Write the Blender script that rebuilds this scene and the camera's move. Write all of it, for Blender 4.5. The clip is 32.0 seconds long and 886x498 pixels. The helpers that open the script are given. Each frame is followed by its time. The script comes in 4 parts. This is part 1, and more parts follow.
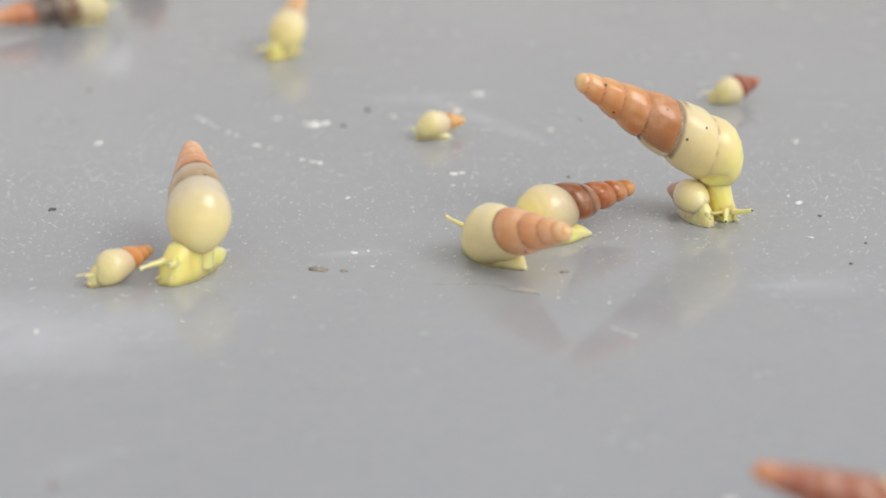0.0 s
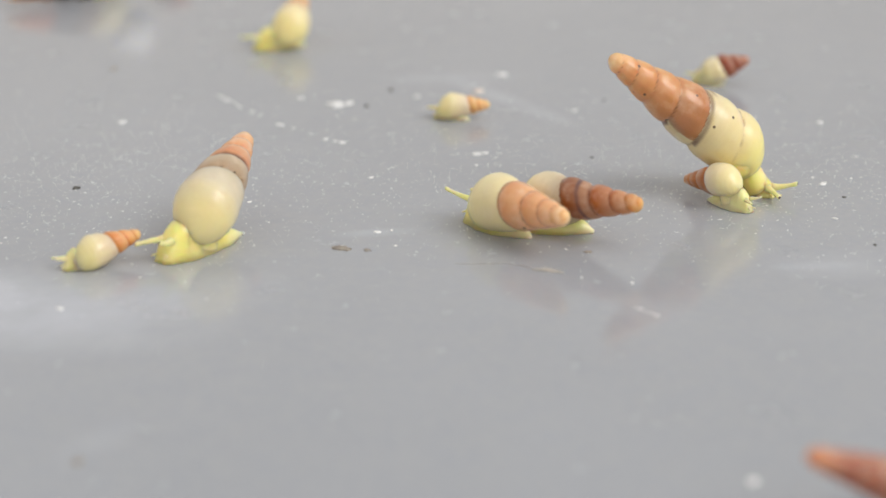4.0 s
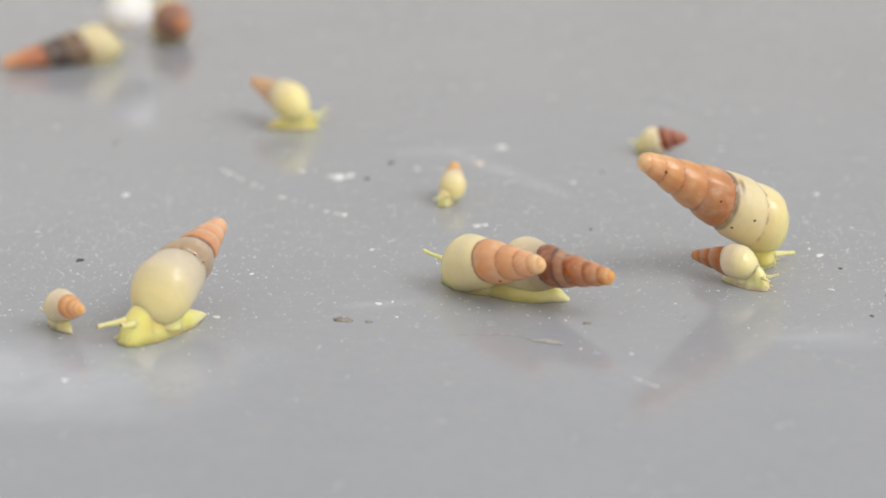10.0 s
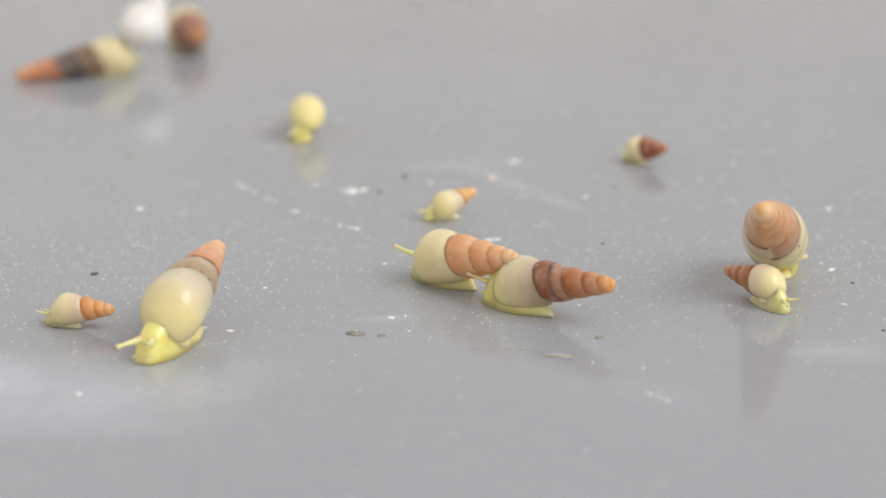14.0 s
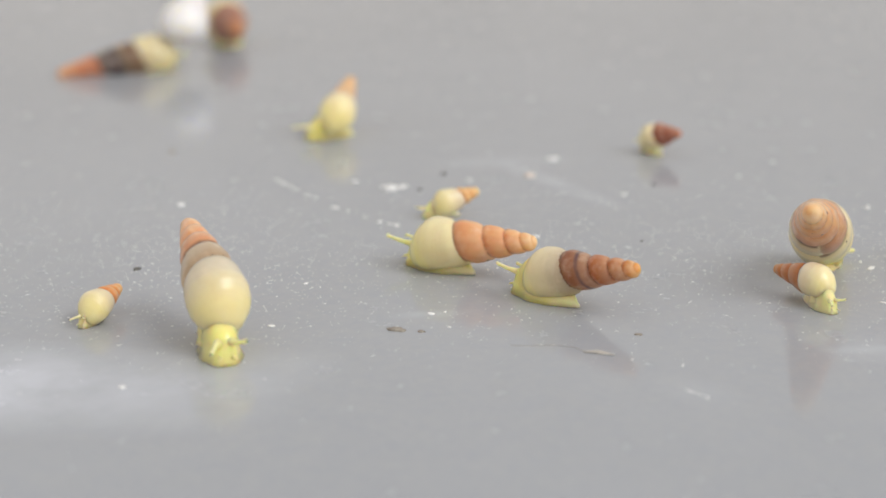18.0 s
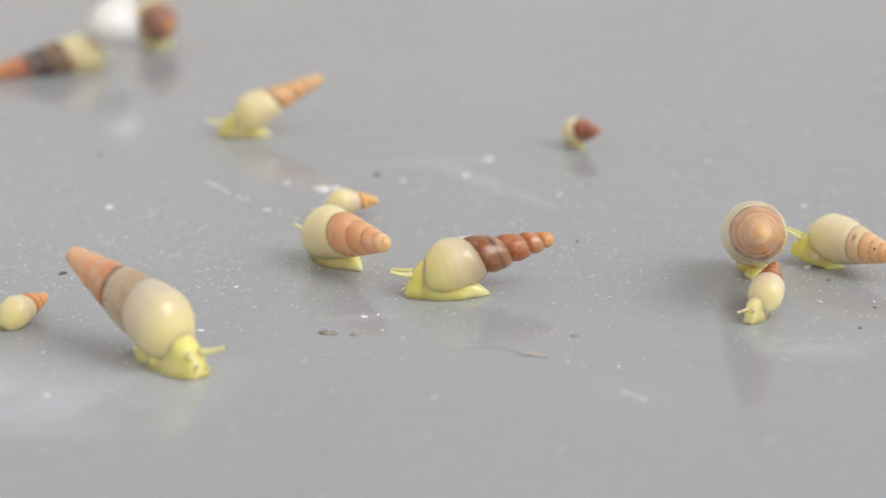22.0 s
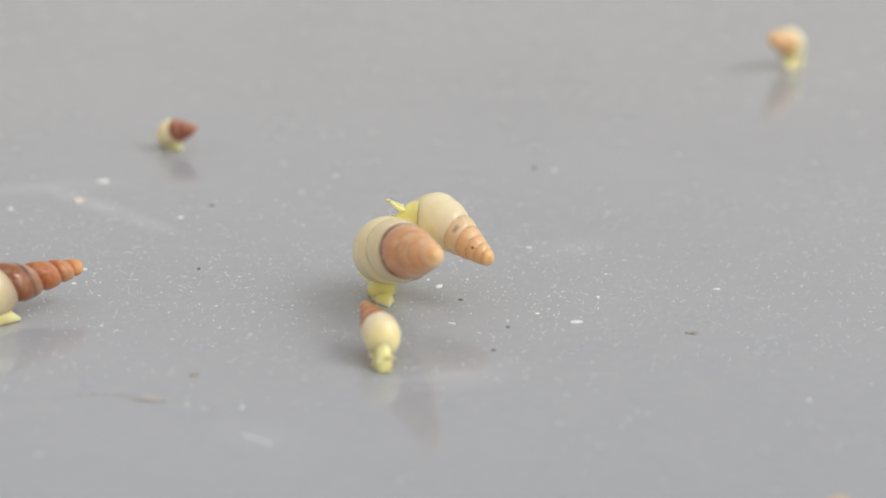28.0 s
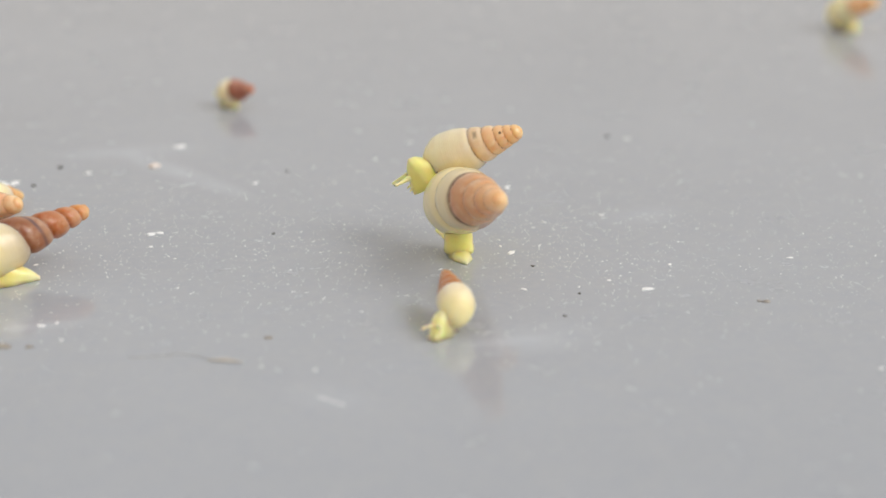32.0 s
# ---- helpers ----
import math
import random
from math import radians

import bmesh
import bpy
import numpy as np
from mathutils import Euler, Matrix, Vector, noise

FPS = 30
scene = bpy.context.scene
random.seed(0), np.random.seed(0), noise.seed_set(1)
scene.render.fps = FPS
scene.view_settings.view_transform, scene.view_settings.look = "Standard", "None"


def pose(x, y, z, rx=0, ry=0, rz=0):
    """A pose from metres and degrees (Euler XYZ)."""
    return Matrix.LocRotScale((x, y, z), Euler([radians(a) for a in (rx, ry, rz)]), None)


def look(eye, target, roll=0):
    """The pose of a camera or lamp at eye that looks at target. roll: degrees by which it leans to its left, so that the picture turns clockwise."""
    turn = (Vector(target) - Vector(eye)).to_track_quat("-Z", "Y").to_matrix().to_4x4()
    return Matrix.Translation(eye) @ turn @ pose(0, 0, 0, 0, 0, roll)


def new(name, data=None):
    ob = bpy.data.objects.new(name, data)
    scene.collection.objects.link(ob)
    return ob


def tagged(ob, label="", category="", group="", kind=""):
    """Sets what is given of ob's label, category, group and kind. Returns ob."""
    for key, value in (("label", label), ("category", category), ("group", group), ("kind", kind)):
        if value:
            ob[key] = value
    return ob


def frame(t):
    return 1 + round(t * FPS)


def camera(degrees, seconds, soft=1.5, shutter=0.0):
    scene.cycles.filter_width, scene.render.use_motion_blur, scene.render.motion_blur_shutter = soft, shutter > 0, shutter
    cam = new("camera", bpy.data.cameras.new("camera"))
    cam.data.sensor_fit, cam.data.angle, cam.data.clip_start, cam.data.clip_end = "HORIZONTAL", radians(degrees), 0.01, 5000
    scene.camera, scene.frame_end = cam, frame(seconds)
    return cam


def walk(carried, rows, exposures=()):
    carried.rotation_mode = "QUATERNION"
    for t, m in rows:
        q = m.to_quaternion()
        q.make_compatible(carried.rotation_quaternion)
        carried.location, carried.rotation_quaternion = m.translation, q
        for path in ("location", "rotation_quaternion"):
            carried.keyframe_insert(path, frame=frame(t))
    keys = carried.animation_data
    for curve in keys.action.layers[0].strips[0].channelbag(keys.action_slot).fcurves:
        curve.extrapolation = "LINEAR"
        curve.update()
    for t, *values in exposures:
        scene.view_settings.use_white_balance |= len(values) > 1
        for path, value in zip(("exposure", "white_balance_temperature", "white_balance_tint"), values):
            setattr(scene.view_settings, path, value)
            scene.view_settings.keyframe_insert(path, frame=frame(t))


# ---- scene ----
cam = camera(28, 32.0)

# seconds, eye (m), turn to the right, tilt below the level, roll (degrees)
PATH = [
    (0, -0.00000, -0.06339, 0.02043, -0.000, 19.267, -0.432),
    (0.5, 0.00003, -0.06356, 0.02043, -0.313, 19.208, -0.458),
    (1, 0.00000, -0.06352, 0.02036, -0.437, 19.313, -0.433),
    (1.5, -0.00001, -0.06355, 0.02038, -0.642, 19.363, -0.473),
    (2, -0.00011, -0.06358, 0.02039, -0.465, 19.352, -0.390),
    (2.5, -0.00004, -0.06356, 0.02039, -0.644, 19.344, -0.480),
    (3, -0.00007, -0.06361, 0.02042, -0.763, 19.512, -0.462),
    (3.5, -0.00005, -0.06347, 0.02025, -0.775, 19.589, -0.472),
    (4, -0.00007, -0.06345, 0.02032, -0.732, 19.805, -0.437),
    (4.5, -0.00017, -0.06357, 0.02030, -1.086, 19.950, -0.433),
    (6.5, -0.00022, -0.06352, 0.02028, -1.371, 20.316, -0.605),
    (7, -0.00025, -0.06350, 0.02024, -1.403, 20.334, -0.582),
    (7.5, -0.00014, -0.06348, 0.02024, -1.305, 20.151, -0.533),
    (8, -0.00012, -0.06333, 0.02035, -0.691, 19.614, -0.502),
    (8.5, -0.00010, -0.06374, 0.02048, -0.505, 18.415, -0.498),
    (9, -0.00008, -0.06393, 0.02058, -0.635, 17.854, -0.557),
    (9.5, -0.00010, -0.06397, 0.02062, -0.669, 17.763, -0.493),
    (10, -0.00014, -0.06400, 0.02055, -0.654, 17.530, -0.481),
    (10.5, -0.00011, -0.06406, 0.02064, -0.622, 17.325, -0.428),
    (11, -0.00009, -0.06413, 0.02064, -1.137, 17.416, -0.570),
    (11.5, -0.00018, -0.06427, 0.02058, -1.186, 17.111, -0.500),
    (12, -0.00015, -0.06412, 0.02060, -1.211, 17.308, -0.519),
    (12.5, -0.00019, -0.06408, 0.02057, -1.159, 17.492, -0.501),
    (13, -0.00015, -0.06416, 0.02062, -1.171, 17.347, -0.505),
    (13.5, -0.00007, -0.06432, 0.02068, -1.256, 17.092, -0.586),
    (14, -0.00011, -0.06420, 0.02069, -1.097, 17.136, -0.563),
    (14.5, 0.00001, -0.06413, 0.02066, -0.874, 17.182, -0.674),
    (16.5, -0.00019, -0.06435, 0.02075, -1.499, 17.270, -0.673),
    (17, -0.00029, -0.06465, 0.02078, -2.325, 17.139, -0.707),
    (17.5, -0.00032, -0.06465, 0.02080, -2.367, 17.208, -0.715),
    (18, -0.00029, -0.06455, 0.02078, -2.275, 17.218, -0.650),
    (18.5, -0.00031, -0.06449, 0.02071, -2.235, 17.034, -0.658),
    (19, -0.00042, -0.06450, 0.02066, -1.848, 16.869, -0.499),
    (19.5, -0.00034, -0.06431, 0.02062, -1.646, 17.002, -0.518),
    (20, -0.00037, -0.06423, 0.02058, -1.386, 17.110, -0.427),
    (20.5, -0.00034, -0.06421, 0.02054, -1.407, 16.969, -0.411),
    (21, -0.00037, -0.06415, 0.02049, -1.341, 16.965, -0.416),
    (21.5, -0.00016, -0.06386, 0.02053, -0.882, 17.218, -0.541),
    (22, -0.00011, -0.06357, 0.02044, -0.204, 17.160, -0.445),
    (22.5, -0.00001, -0.06339, 0.02053, 0.582, 17.080, -0.398),
    (23, 0.00005, -0.06301, 0.02049, 1.694, 17.231, -0.314),
    (23.5, 0.00009, -0.06287, 0.02053, 2.149, 17.289, -0.278),
    (24, 0.00013, -0.06239, 0.02037, 3.183, 17.455, -0.166),
    (24.5, 0.00041, -0.06175, 0.02045, 4.995, 17.236, -0.052),
    (25, 0.00063, -0.06123, 0.02041, 6.919, 17.186, 0.115),
    (25.5, 0.00084, -0.06079, 0.02052, 8.638, 16.959, 0.298),
    (26, 0.00102, -0.06013, 0.02024, 9.441, 17.703, 0.333),
    (26.5, 0.00100, -0.05981, 0.02014, 10.289, 18.407, 0.592),
    (28.5, 0.00142, -0.05977, 0.02026, 11.586, 16.910, 0.559),
    (29, 0.00151, -0.05970, 0.02027, 10.965, 17.684, 0.321),
    (29.5, 0.00147, -0.05970, 0.02019, 10.819, 17.907, 0.395),
    (30, 0.00154, -0.05970, 0.02015, 10.595, 17.956, 0.354),
    (30.5, 0.00150, -0.05964, 0.02014, 10.622, 18.107, 0.333),
    (31, 0.00131, -0.05967, 0.02008, 10.231, 18.746, 0.475),
    (31.5, 0.00127, -0.05995, 0.02003, 9.736, 18.338, 0.470),
    (32, 0.00120, -0.06017, 0.02013, 9.094, 18.060, 0.322),
]
walk(cam, [(t, pose(x, y, z, 90 - tilt, 0, -turn) @ pose(0, 0, 0, 0, 0, roll)) for t, x, y, z, turn, tilt, roll in PATH], exposures=[(0.0, 0.13), (16.0, 0.11), (24.0, 0.11), (29.0, 0.13), (32.0, 0.19)])
# a close-up lens: sharp in the middle of the floor, soft before and behind it
cam.data.dof.use_dof = True
cam.data.dof.focus_distance = 0.0635
cam.data.dof.aperture_fstop = 58
SKY = 0.10
CLOUD = 8.7

MM = 0.001

# ---- light: an overcast sky and a broad, weak sun from the right ----
SUN_DIR = Vector((0.66, -0.34, 0.74))
world = bpy.data.worlds.new("overcast_sky")
scene.world = world
world.use_nodes = True
wn, wl = world.node_tree.nodes, world.node_tree.links
wn.clear()
sky = wn.new("ShaderNodeTexSky")
sky.sky_type = 'NISHITA'
sky.sun_disc = False
sky.sun_elevation = math.asin(SUN_DIR.normalized().z)
sky.sun_rotation = math.atan2(SUN_DIR.x, SUN_DIR.y)
sky.air_density, sky.dust_density, sky.ozone_density = 1.0, 2.0, 1.0
grey = wn.new("ShaderNodeHueSaturation")
grey.inputs["Saturation"].default_value = 0.12
back = wn.new("ShaderNodeBackground")
back.inputs["Strength"].default_value = SKY
wout = wn.new("ShaderNodeOutputWorld")
wl.new(sky.outputs[0], grey.inputs["Color"])
cloud = wn.new("ShaderNodeMix")
cloud.data_type = 'RGBA'
cloud.inputs[0].default_value = 0.5
cloud.inputs[7].default_value = (CLOUD * 1.01, CLOUD, CLOUD * 0.99, 1)
wl.new(grey.outputs[0], cloud.inputs[6])
wl.new(cloud.outputs[2], back.inputs["Color"])
wl.new(back.outputs[0], wout.inputs["Surface"])

sun = new("sun", bpy.data.lights.new("sun", 'SUN'))
sun.data.energy, sun.data.angle, sun.data.color = 1.15, radians(34), (1.0, 0.985, 0.955)
sun.matrix_world = look(SUN_DIR * 5, (0, 0, 0))


# ---- materials ----
def material(name):
    m = bpy.data.materials.new(name)
    m.use_nodes = True
    n, l = m.node_tree.nodes, m.node_tree.links
    return m, n, l, n["Principled BSDF"]


def noise_node(n, l, vec, scale, detail=4.0, rough=0.55):
    t = n.new("ShaderNodeTexNoise")
    t.inputs["Scale"].default_value, t.inputs["Detail"].default_value, t.inputs["Roughness"].default_value = scale, detail, rough
    l.new(vec, t.inputs["Vector"])
    return t.outputs["Fac"]


def ramp_node(n, l, fac, stops, mode='LINEAR'):
    r = n.new("ShaderNodeValToRGB")
    r.color_ramp.interpolation = mode
    e = r.color_ramp.elements
    while len(e) < len(stops):
        e.new(0.5)
    for el, (p, c) in zip(e, stops):
        el.position, el.color = p, (*c, 1)
    l.new(fac, r.inputs["Fac"])
    return r.outputs["Color"]


def mixed(n, l, fac, a, b, blend='MIX'):
    x = n.new("ShaderNodeMix")
    x.data_type, x.blend_type = 'RGBA', blend
    for socket, value in ((x.inputs[0], fac), (x.inputs[6], a), (x.inputs[7], b)):
        if hasattr(value, "links"):
            l.new(value, socket)
        else:
            socket.default_value = value if isinstance(value, float) else (*value, 1)
    return x.outputs[2]


def bump_node(n, l, height, strength, distance):
    b = n.new("ShaderNodeBump")
    b.inputs["Strength"].default_value, b.inputs["Distance"].default_value = strength, distance
    l.new(height, b.inputs["Height"])
    return b.outputs["Normal"]


def floor_material():
    m, n, l, p = material("wet_grey_floor")
    vec = n.new("ShaderNodeTexCoord").outputs["Object"]
    broad = noise_node(n, l, vec, 45.0, 5.0)
    fine = noise_node(n, l, vec, 900.0, 4.0, 0.7)
    grain = noise_node(n, l, vec, 6000.0, 2.0)
    film_noise = noise_node(n, l, vec, 330.0, 5.0, 0.6)
    base = ramp_node(n, l, broad, [(0.25, (0.345, 0.362, 0.392)), (0.75, (0.390, 0.408, 0.440))])
    base = mixed(n, l, ramp_node(n, l, fine, [(0.35, (0, 0, 0)), (0.75, (0.35, 0.35, 0.35))]), base, (0.43, 0.43, 0.425))
    base = mixed(n, l, ramp_node(n, l, noise_node(n, l, vec, 2600.0, 3.0, 0.6), [(0.42, (0, 0, 0)), (0.66, (0.22, 0.22, 0.22))]), base, (0.45, 0.45, 0.45))
    base = mixed(n, l, ramp_node(n, l, grain, [(0.66, (0, 0, 0)), (0.78, (0.5, 0.5, 0.5))]), base, (0.55, 0.55, 0.54))
    # pale scuffs and smears; the first two paint in a bright reflection at the left: middle x y (mm), turn, half length
    # and width (mm), strength
    for cx, cy, turn, lx, ly, amount in ((-17.0, -12.2, -8, 10.5, 4.4, 0.9), (-9.5, -11.5, 20, 4.5, 2.4, 0.3), (1.6, 12.6, -57, 6.0, 0.9, 0.4), (-0.6, 16.3, 5, 3.6, 1.4, 0.3), (5.6, -12.6, -45, 2.2, 1.2, 0.14), (12.3, -8.6, 10, 2.6, 1.6, 0.3), (19.5, 4.0, 20, 2.2, 1.3, 0.18), (-3.0, -5.3, 10, 1.8, 0.5, 0.35), (-9.6, -21.6, 60, 2.0, 0.8, 0.14), (11.3, -8.8, 5, 1.6, 0.5, 0.25)):
        place = n.new("ShaderNodeMapping")
        place.vector_type = 'TEXTURE'
        place.inputs["Location"].default_value = (cx * MM, cy * MM, 0)
        place.inputs["Rotation"].default_value = (0, 0, radians(turn))
        place.inputs["Scale"].default_value = (lx * MM, ly * MM, 1)
        l.new(vec, place.inputs["Vector"])
        ball = n.new("ShaderNodeTexGradient")
        ball.gradient_type = 'SPHERICAL'
        l.new(place.outputs[0], ball.inputs["Vector"])
        mask = n.new("ShaderNodeMath")
        mask.operation = 'MULTIPLY'
        l.new(ball.outputs["Fac"], mask.inputs[0])
        l.new(ramp_node(n, l, film_noise, [(0.3, (0.5 * amount,) * 3), (0.65, (1.6 * amount,) * 3)]), mask.inputs[1])
        base = mixed(n, l, mask.outputs[0], base, (0.57, 0.59, 0.64))
    l.new(base, p.inputs["Base Color"])
    film = noise_node(n, l, vec, 130.0, 4.0, 0.6)
    rough = ramp_node(n, l, film, [(0.35, (0.05, 0.05, 0.05)), (0.7, (0.13, 0.13, 0.13))])
    scum = ramp_node(n, l, noise_node(n, l, vec, 520.0, 5.0, 0.7), [(0.52, (0, 0, 0)), (0.66, (0.2, 0.2, 0.2))])
    l.new(mixed(n, l, 1.0, rough, scum, 'ADD'), p.inputs["Roughness"])
    p.inputs["IOR"].default_value = 1.43
    l.new(bump_node(n, l, fine, 0.25, 0.00003), p.inputs["Normal"])
    return m


def shell_material(name, stops, suture=(0.20, 0.075, 0.03), suture_amount=0.6, rough=0.38, mouth_amount=0.95, ring_colour=(0.16, 0.09, 0.07), dot_share=0.86, band=1.0):
    """Colours run along the coil, from the tip (0), counted in turns."""
    m, n, l, p = material(name)

    def given(key):
        a = n.new("ShaderNodeAttribute")
        a.attribute_name = key
        return a.outputs["Fac"]

    def times(a, b):
        x = n.new("ShaderNodeMath")
        x.operation = 'MULTIPLY'
        l.new(a, x.inputs[0])
        l.new(b, x.inputs[1])
        return x.outputs[0]

    coil, rise = given("coil"), given("rise")
    vec = n.new("ShaderNodeTexCoord").outputs["Object"]
    blotch = noise_node(n, l, vec, 800.0, 3.0)
    fine = noise_node(n, l, vec, 5200.0, 3.0, 0.65)
    base = ramp_node(n, l, coil, [(p / 8, c) for p, c in stops])
    # paler and deeper clouds in the shell wall, fine pits, and growth lines across the coil
    base = mixed(n, l, ramp_node(n, l, blotch, [(0.35, (0, 0, 0)), (0.75, (0.55, 0.55, 0.55))]), base, (0.96, 0.88, 0.78), 'MULTIPLY')
    base = mixed(n, l, ramp_node(n, l, noise_node(n, l, vec, 1500.0, 3.0), [(0.5, (0, 0, 0)), (0.75, (0.3, 0.3, 0.3))]), base, (0.95, 0.80, 0.62))
    base = mixed(n, l, ramp_node(n, l, fine, [(0.5, (0, 0, 0)), (0.8, (0.2, 0.2, 0.2))]), base, (0.80, 0.66, 0.52), 'MULTIPLY')
    growth = n.new("ShaderNodeTexNoise")
    growth.noise_dimensions = '1D'
    growth.inputs["Scale"].default_value, growth.inputs["Detail"].default_value = 90.0, 4.0
    l.new(coil, growth.inputs["W"])
    base = mixed(n, l, ramp_node(n, l, growth.outputs["Fac"], [(0.4, (0, 0, 0)), (0.7, (0.03, 0.03, 0.03))]), base, (0.86, 0.76, 0.64), 'MULTIPLY')
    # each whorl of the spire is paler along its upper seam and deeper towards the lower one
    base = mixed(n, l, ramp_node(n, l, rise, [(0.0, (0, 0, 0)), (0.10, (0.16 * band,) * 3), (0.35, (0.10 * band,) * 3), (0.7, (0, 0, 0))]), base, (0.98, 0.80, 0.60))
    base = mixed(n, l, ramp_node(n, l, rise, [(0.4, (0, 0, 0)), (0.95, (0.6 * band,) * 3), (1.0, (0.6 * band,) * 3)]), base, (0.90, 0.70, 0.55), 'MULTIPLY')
    # the yellow body shows through the thin wall near the mouth
    base = mixed(n, l, ramp_node(n, l, given("mouth"), [(0.0, (0, 0, 0)), (0.35, (0.25 * mouth_amount,) * 3), (1.0, (mouth_amount,) * 3)], 'EASE'), base, (0.95, 0.81, 0.31))
    patchy = times(given("ring"), ramp_node(n, l, blotch, [(0.3, (0.45, 0.45, 0.45)), (0.6, (1, 1, 1))]))
    base = mixed(n, l, patchy, base, ring_colour)
    dirt = times(given("groove"), ramp_node(n, l, noise_node(n, l, vec, 2400.0, 4.0, 0.65), [(0.42, (0.06 * suture_amount,) * 3), (0.60, (suture_amount,) * 3)]))
    base = mixed(n, l, dirt, base, suture)
    cells = n.new("ShaderNodeTexVoronoi")
    cells.inputs["Scale"].default_value = 1500.0
    l.new(vec, cells.inputs["Vector"])
    chance = n.new("ShaderNodeSeparateColor")
    l.new(cells.outputs["Color"], chance.inputs[0])
    some = n.new("ShaderNodeMath")
    some.operation = 'GREATER_THAN'
    some.inputs[1].default_value = dot_share
    l.new(chance.outputs[0], some.inputs[0])
    dots = times(ramp_node(n, l, cells.outputs["Distance"], [(0.07, (0.9, 0.9, 0.9)), (0.11, (0, 0, 0))]), some.outputs[0])
    base = mixed(n, l, dots, base, (0.10, 0.05, 0.025))
    l.new(base, p.inputs["Base Color"])
    p.inputs["Roughness"].default_value = rough
    p.inputs["IOR"].default_value = 1.3
    p.inputs["Coat Weight"].default_value, p.inputs["Coat Roughness"].default_value, p.inputs["Coat IOR"].default_value = 0.85, 0.15, 1.5
    p.inputs["Subsurface Weight"].default_value = 1.0
    scatter = n.new("ShaderNodeMath")
    scatter.operation = 'MULTIPLY'
    scatter.inputs[1].default_value = 0.0006
    l.new(given("seamward"), scatter.inputs[0])
    l.new(scatter.outputs[0], p.inputs["Subsurface Scale"])
    p.inputs["Subsurface Radius"].default_value = (1.0, 0.98, 0.75)
    relief = n.new("ShaderNodeMath")
    relief.operation = 'ADD'
    l.new(growth.outputs["Fac"], relief.inputs[0])
    l.new(noise_node(n, l, vec, 1900.0, 3.0, 0.5), relief.inputs[1])
    normal = bump_node(n, l, relief.outputs[0], 0.25, 0.00004)
    l.new(normal, p.inputs["Normal"])
    return m


def flesh_material(name, light, deep, rough=0.28):
    m, n, l, p = material(name)
    vec = n.new("ShaderNodeTexCoord").outputs["Object"]
    cells = noise_node(n, l, vec, 3200.0, 3.0)
    wide = noise_node(n, l, vec, 600.0, 2.0)
    base = ramp_node(n, l, wide, [(0.3, deep), (0.7, light)])
    base = mixed(n, l, ramp_node(n, l, cells, [(0.45, (0, 0, 0)), (0.75, (0.4, 0.4, 0.4))]), base, light)
    thin = n.new("ShaderNodeAttribute")
    thin.attribute_name = "thin"
    base = mixed(n, l, thin.outputs["Fac"], base, (0.98, 0.90, 0.50))
    l.new(base, p.inputs["Base Color"])
    p.inputs["Roughness"].default_value = rough
    p.inputs["Coat Weight"].default_value, p.inputs["Coat Roughness"].default_value = 0.9, 0.1
    p.inputs["IOR"].default_value = 1.3
    normal = bump_node(n, l, cells, 0.6, 0.00004)
    l.new(normal, p.inputs["Normal"])
    p.inputs["Subsurface Weight"].default_value, p.inputs["Subsurface Scale"].default_value = 1.0, 0.00045
    p.inputs["Subsurface Radius"].default_value = (0.72, 1.0, 0.6)
    return m


def plain_material(name, a, b, scale=3000.0, rough=0.6):
    m, n, l, p = material(name)
    vec = n.new("ShaderNodeTexCoord").outputs["Object"]
    f = noise_node(n, l, vec, scale, 4.0, 0.6)
    l.new(ramp_node(n, l, f, [(0.35, a), (0.65, b)]), p.inputs["Base Color"])
    p.inputs["Roughness"].default_value = rough
    l.new(bump_node(n, l, f, 0.5, 0.00005), p.inputs["Normal"])
    return m


FLOOR = floor_material()
CREAM = (0.86, 0.75, 0.44)
FLESH = flesh_material("yellow_flesh", (0.98, 0.84, 0.32), (0.97, 0.80, 0.21))
PALE_FLESH = flesh_material("pale_yellow_flesh", (0.98, 0.86, 0.42), (0.97, 0.82, 0.30))
BUBBLE = material("clear_slime")[0]
BUBBLE.node_tree.nodes["Principled BSDF"].inputs["Base Color"].default_value = (0.93, 0.95, 0.94, 1)
BUBBLE.node_tree.nodes["Principled BSDF"].inputs["Roughness"].default_value = 0.04
BUBBLE.node_tree.nodes["Principled BSDF"].inputs["Transmission Weight"].default_value = 0.55
BUBBLE.node_tree.nodes["Principled BSDF"].inputs["IOR"].default_value = 1.35
EYE = plain_material("eye_black", (0.01, 0.01, 0.01), (0.03, 0.025, 0.02), rough=0.3)


def two_tone(name, tip, spire, seam_turn, body, **more):
    """A shell whose spire changes from its tip's colour and gives way to the body's colour at one seam."""
    t = seam_turn - 1
    return shell_material(name, [(0.0, tip), (0.35 * t, spire), (t - 0.02, spire), (t + 0.02, body), (t + 1.5, CREAM)], **more)


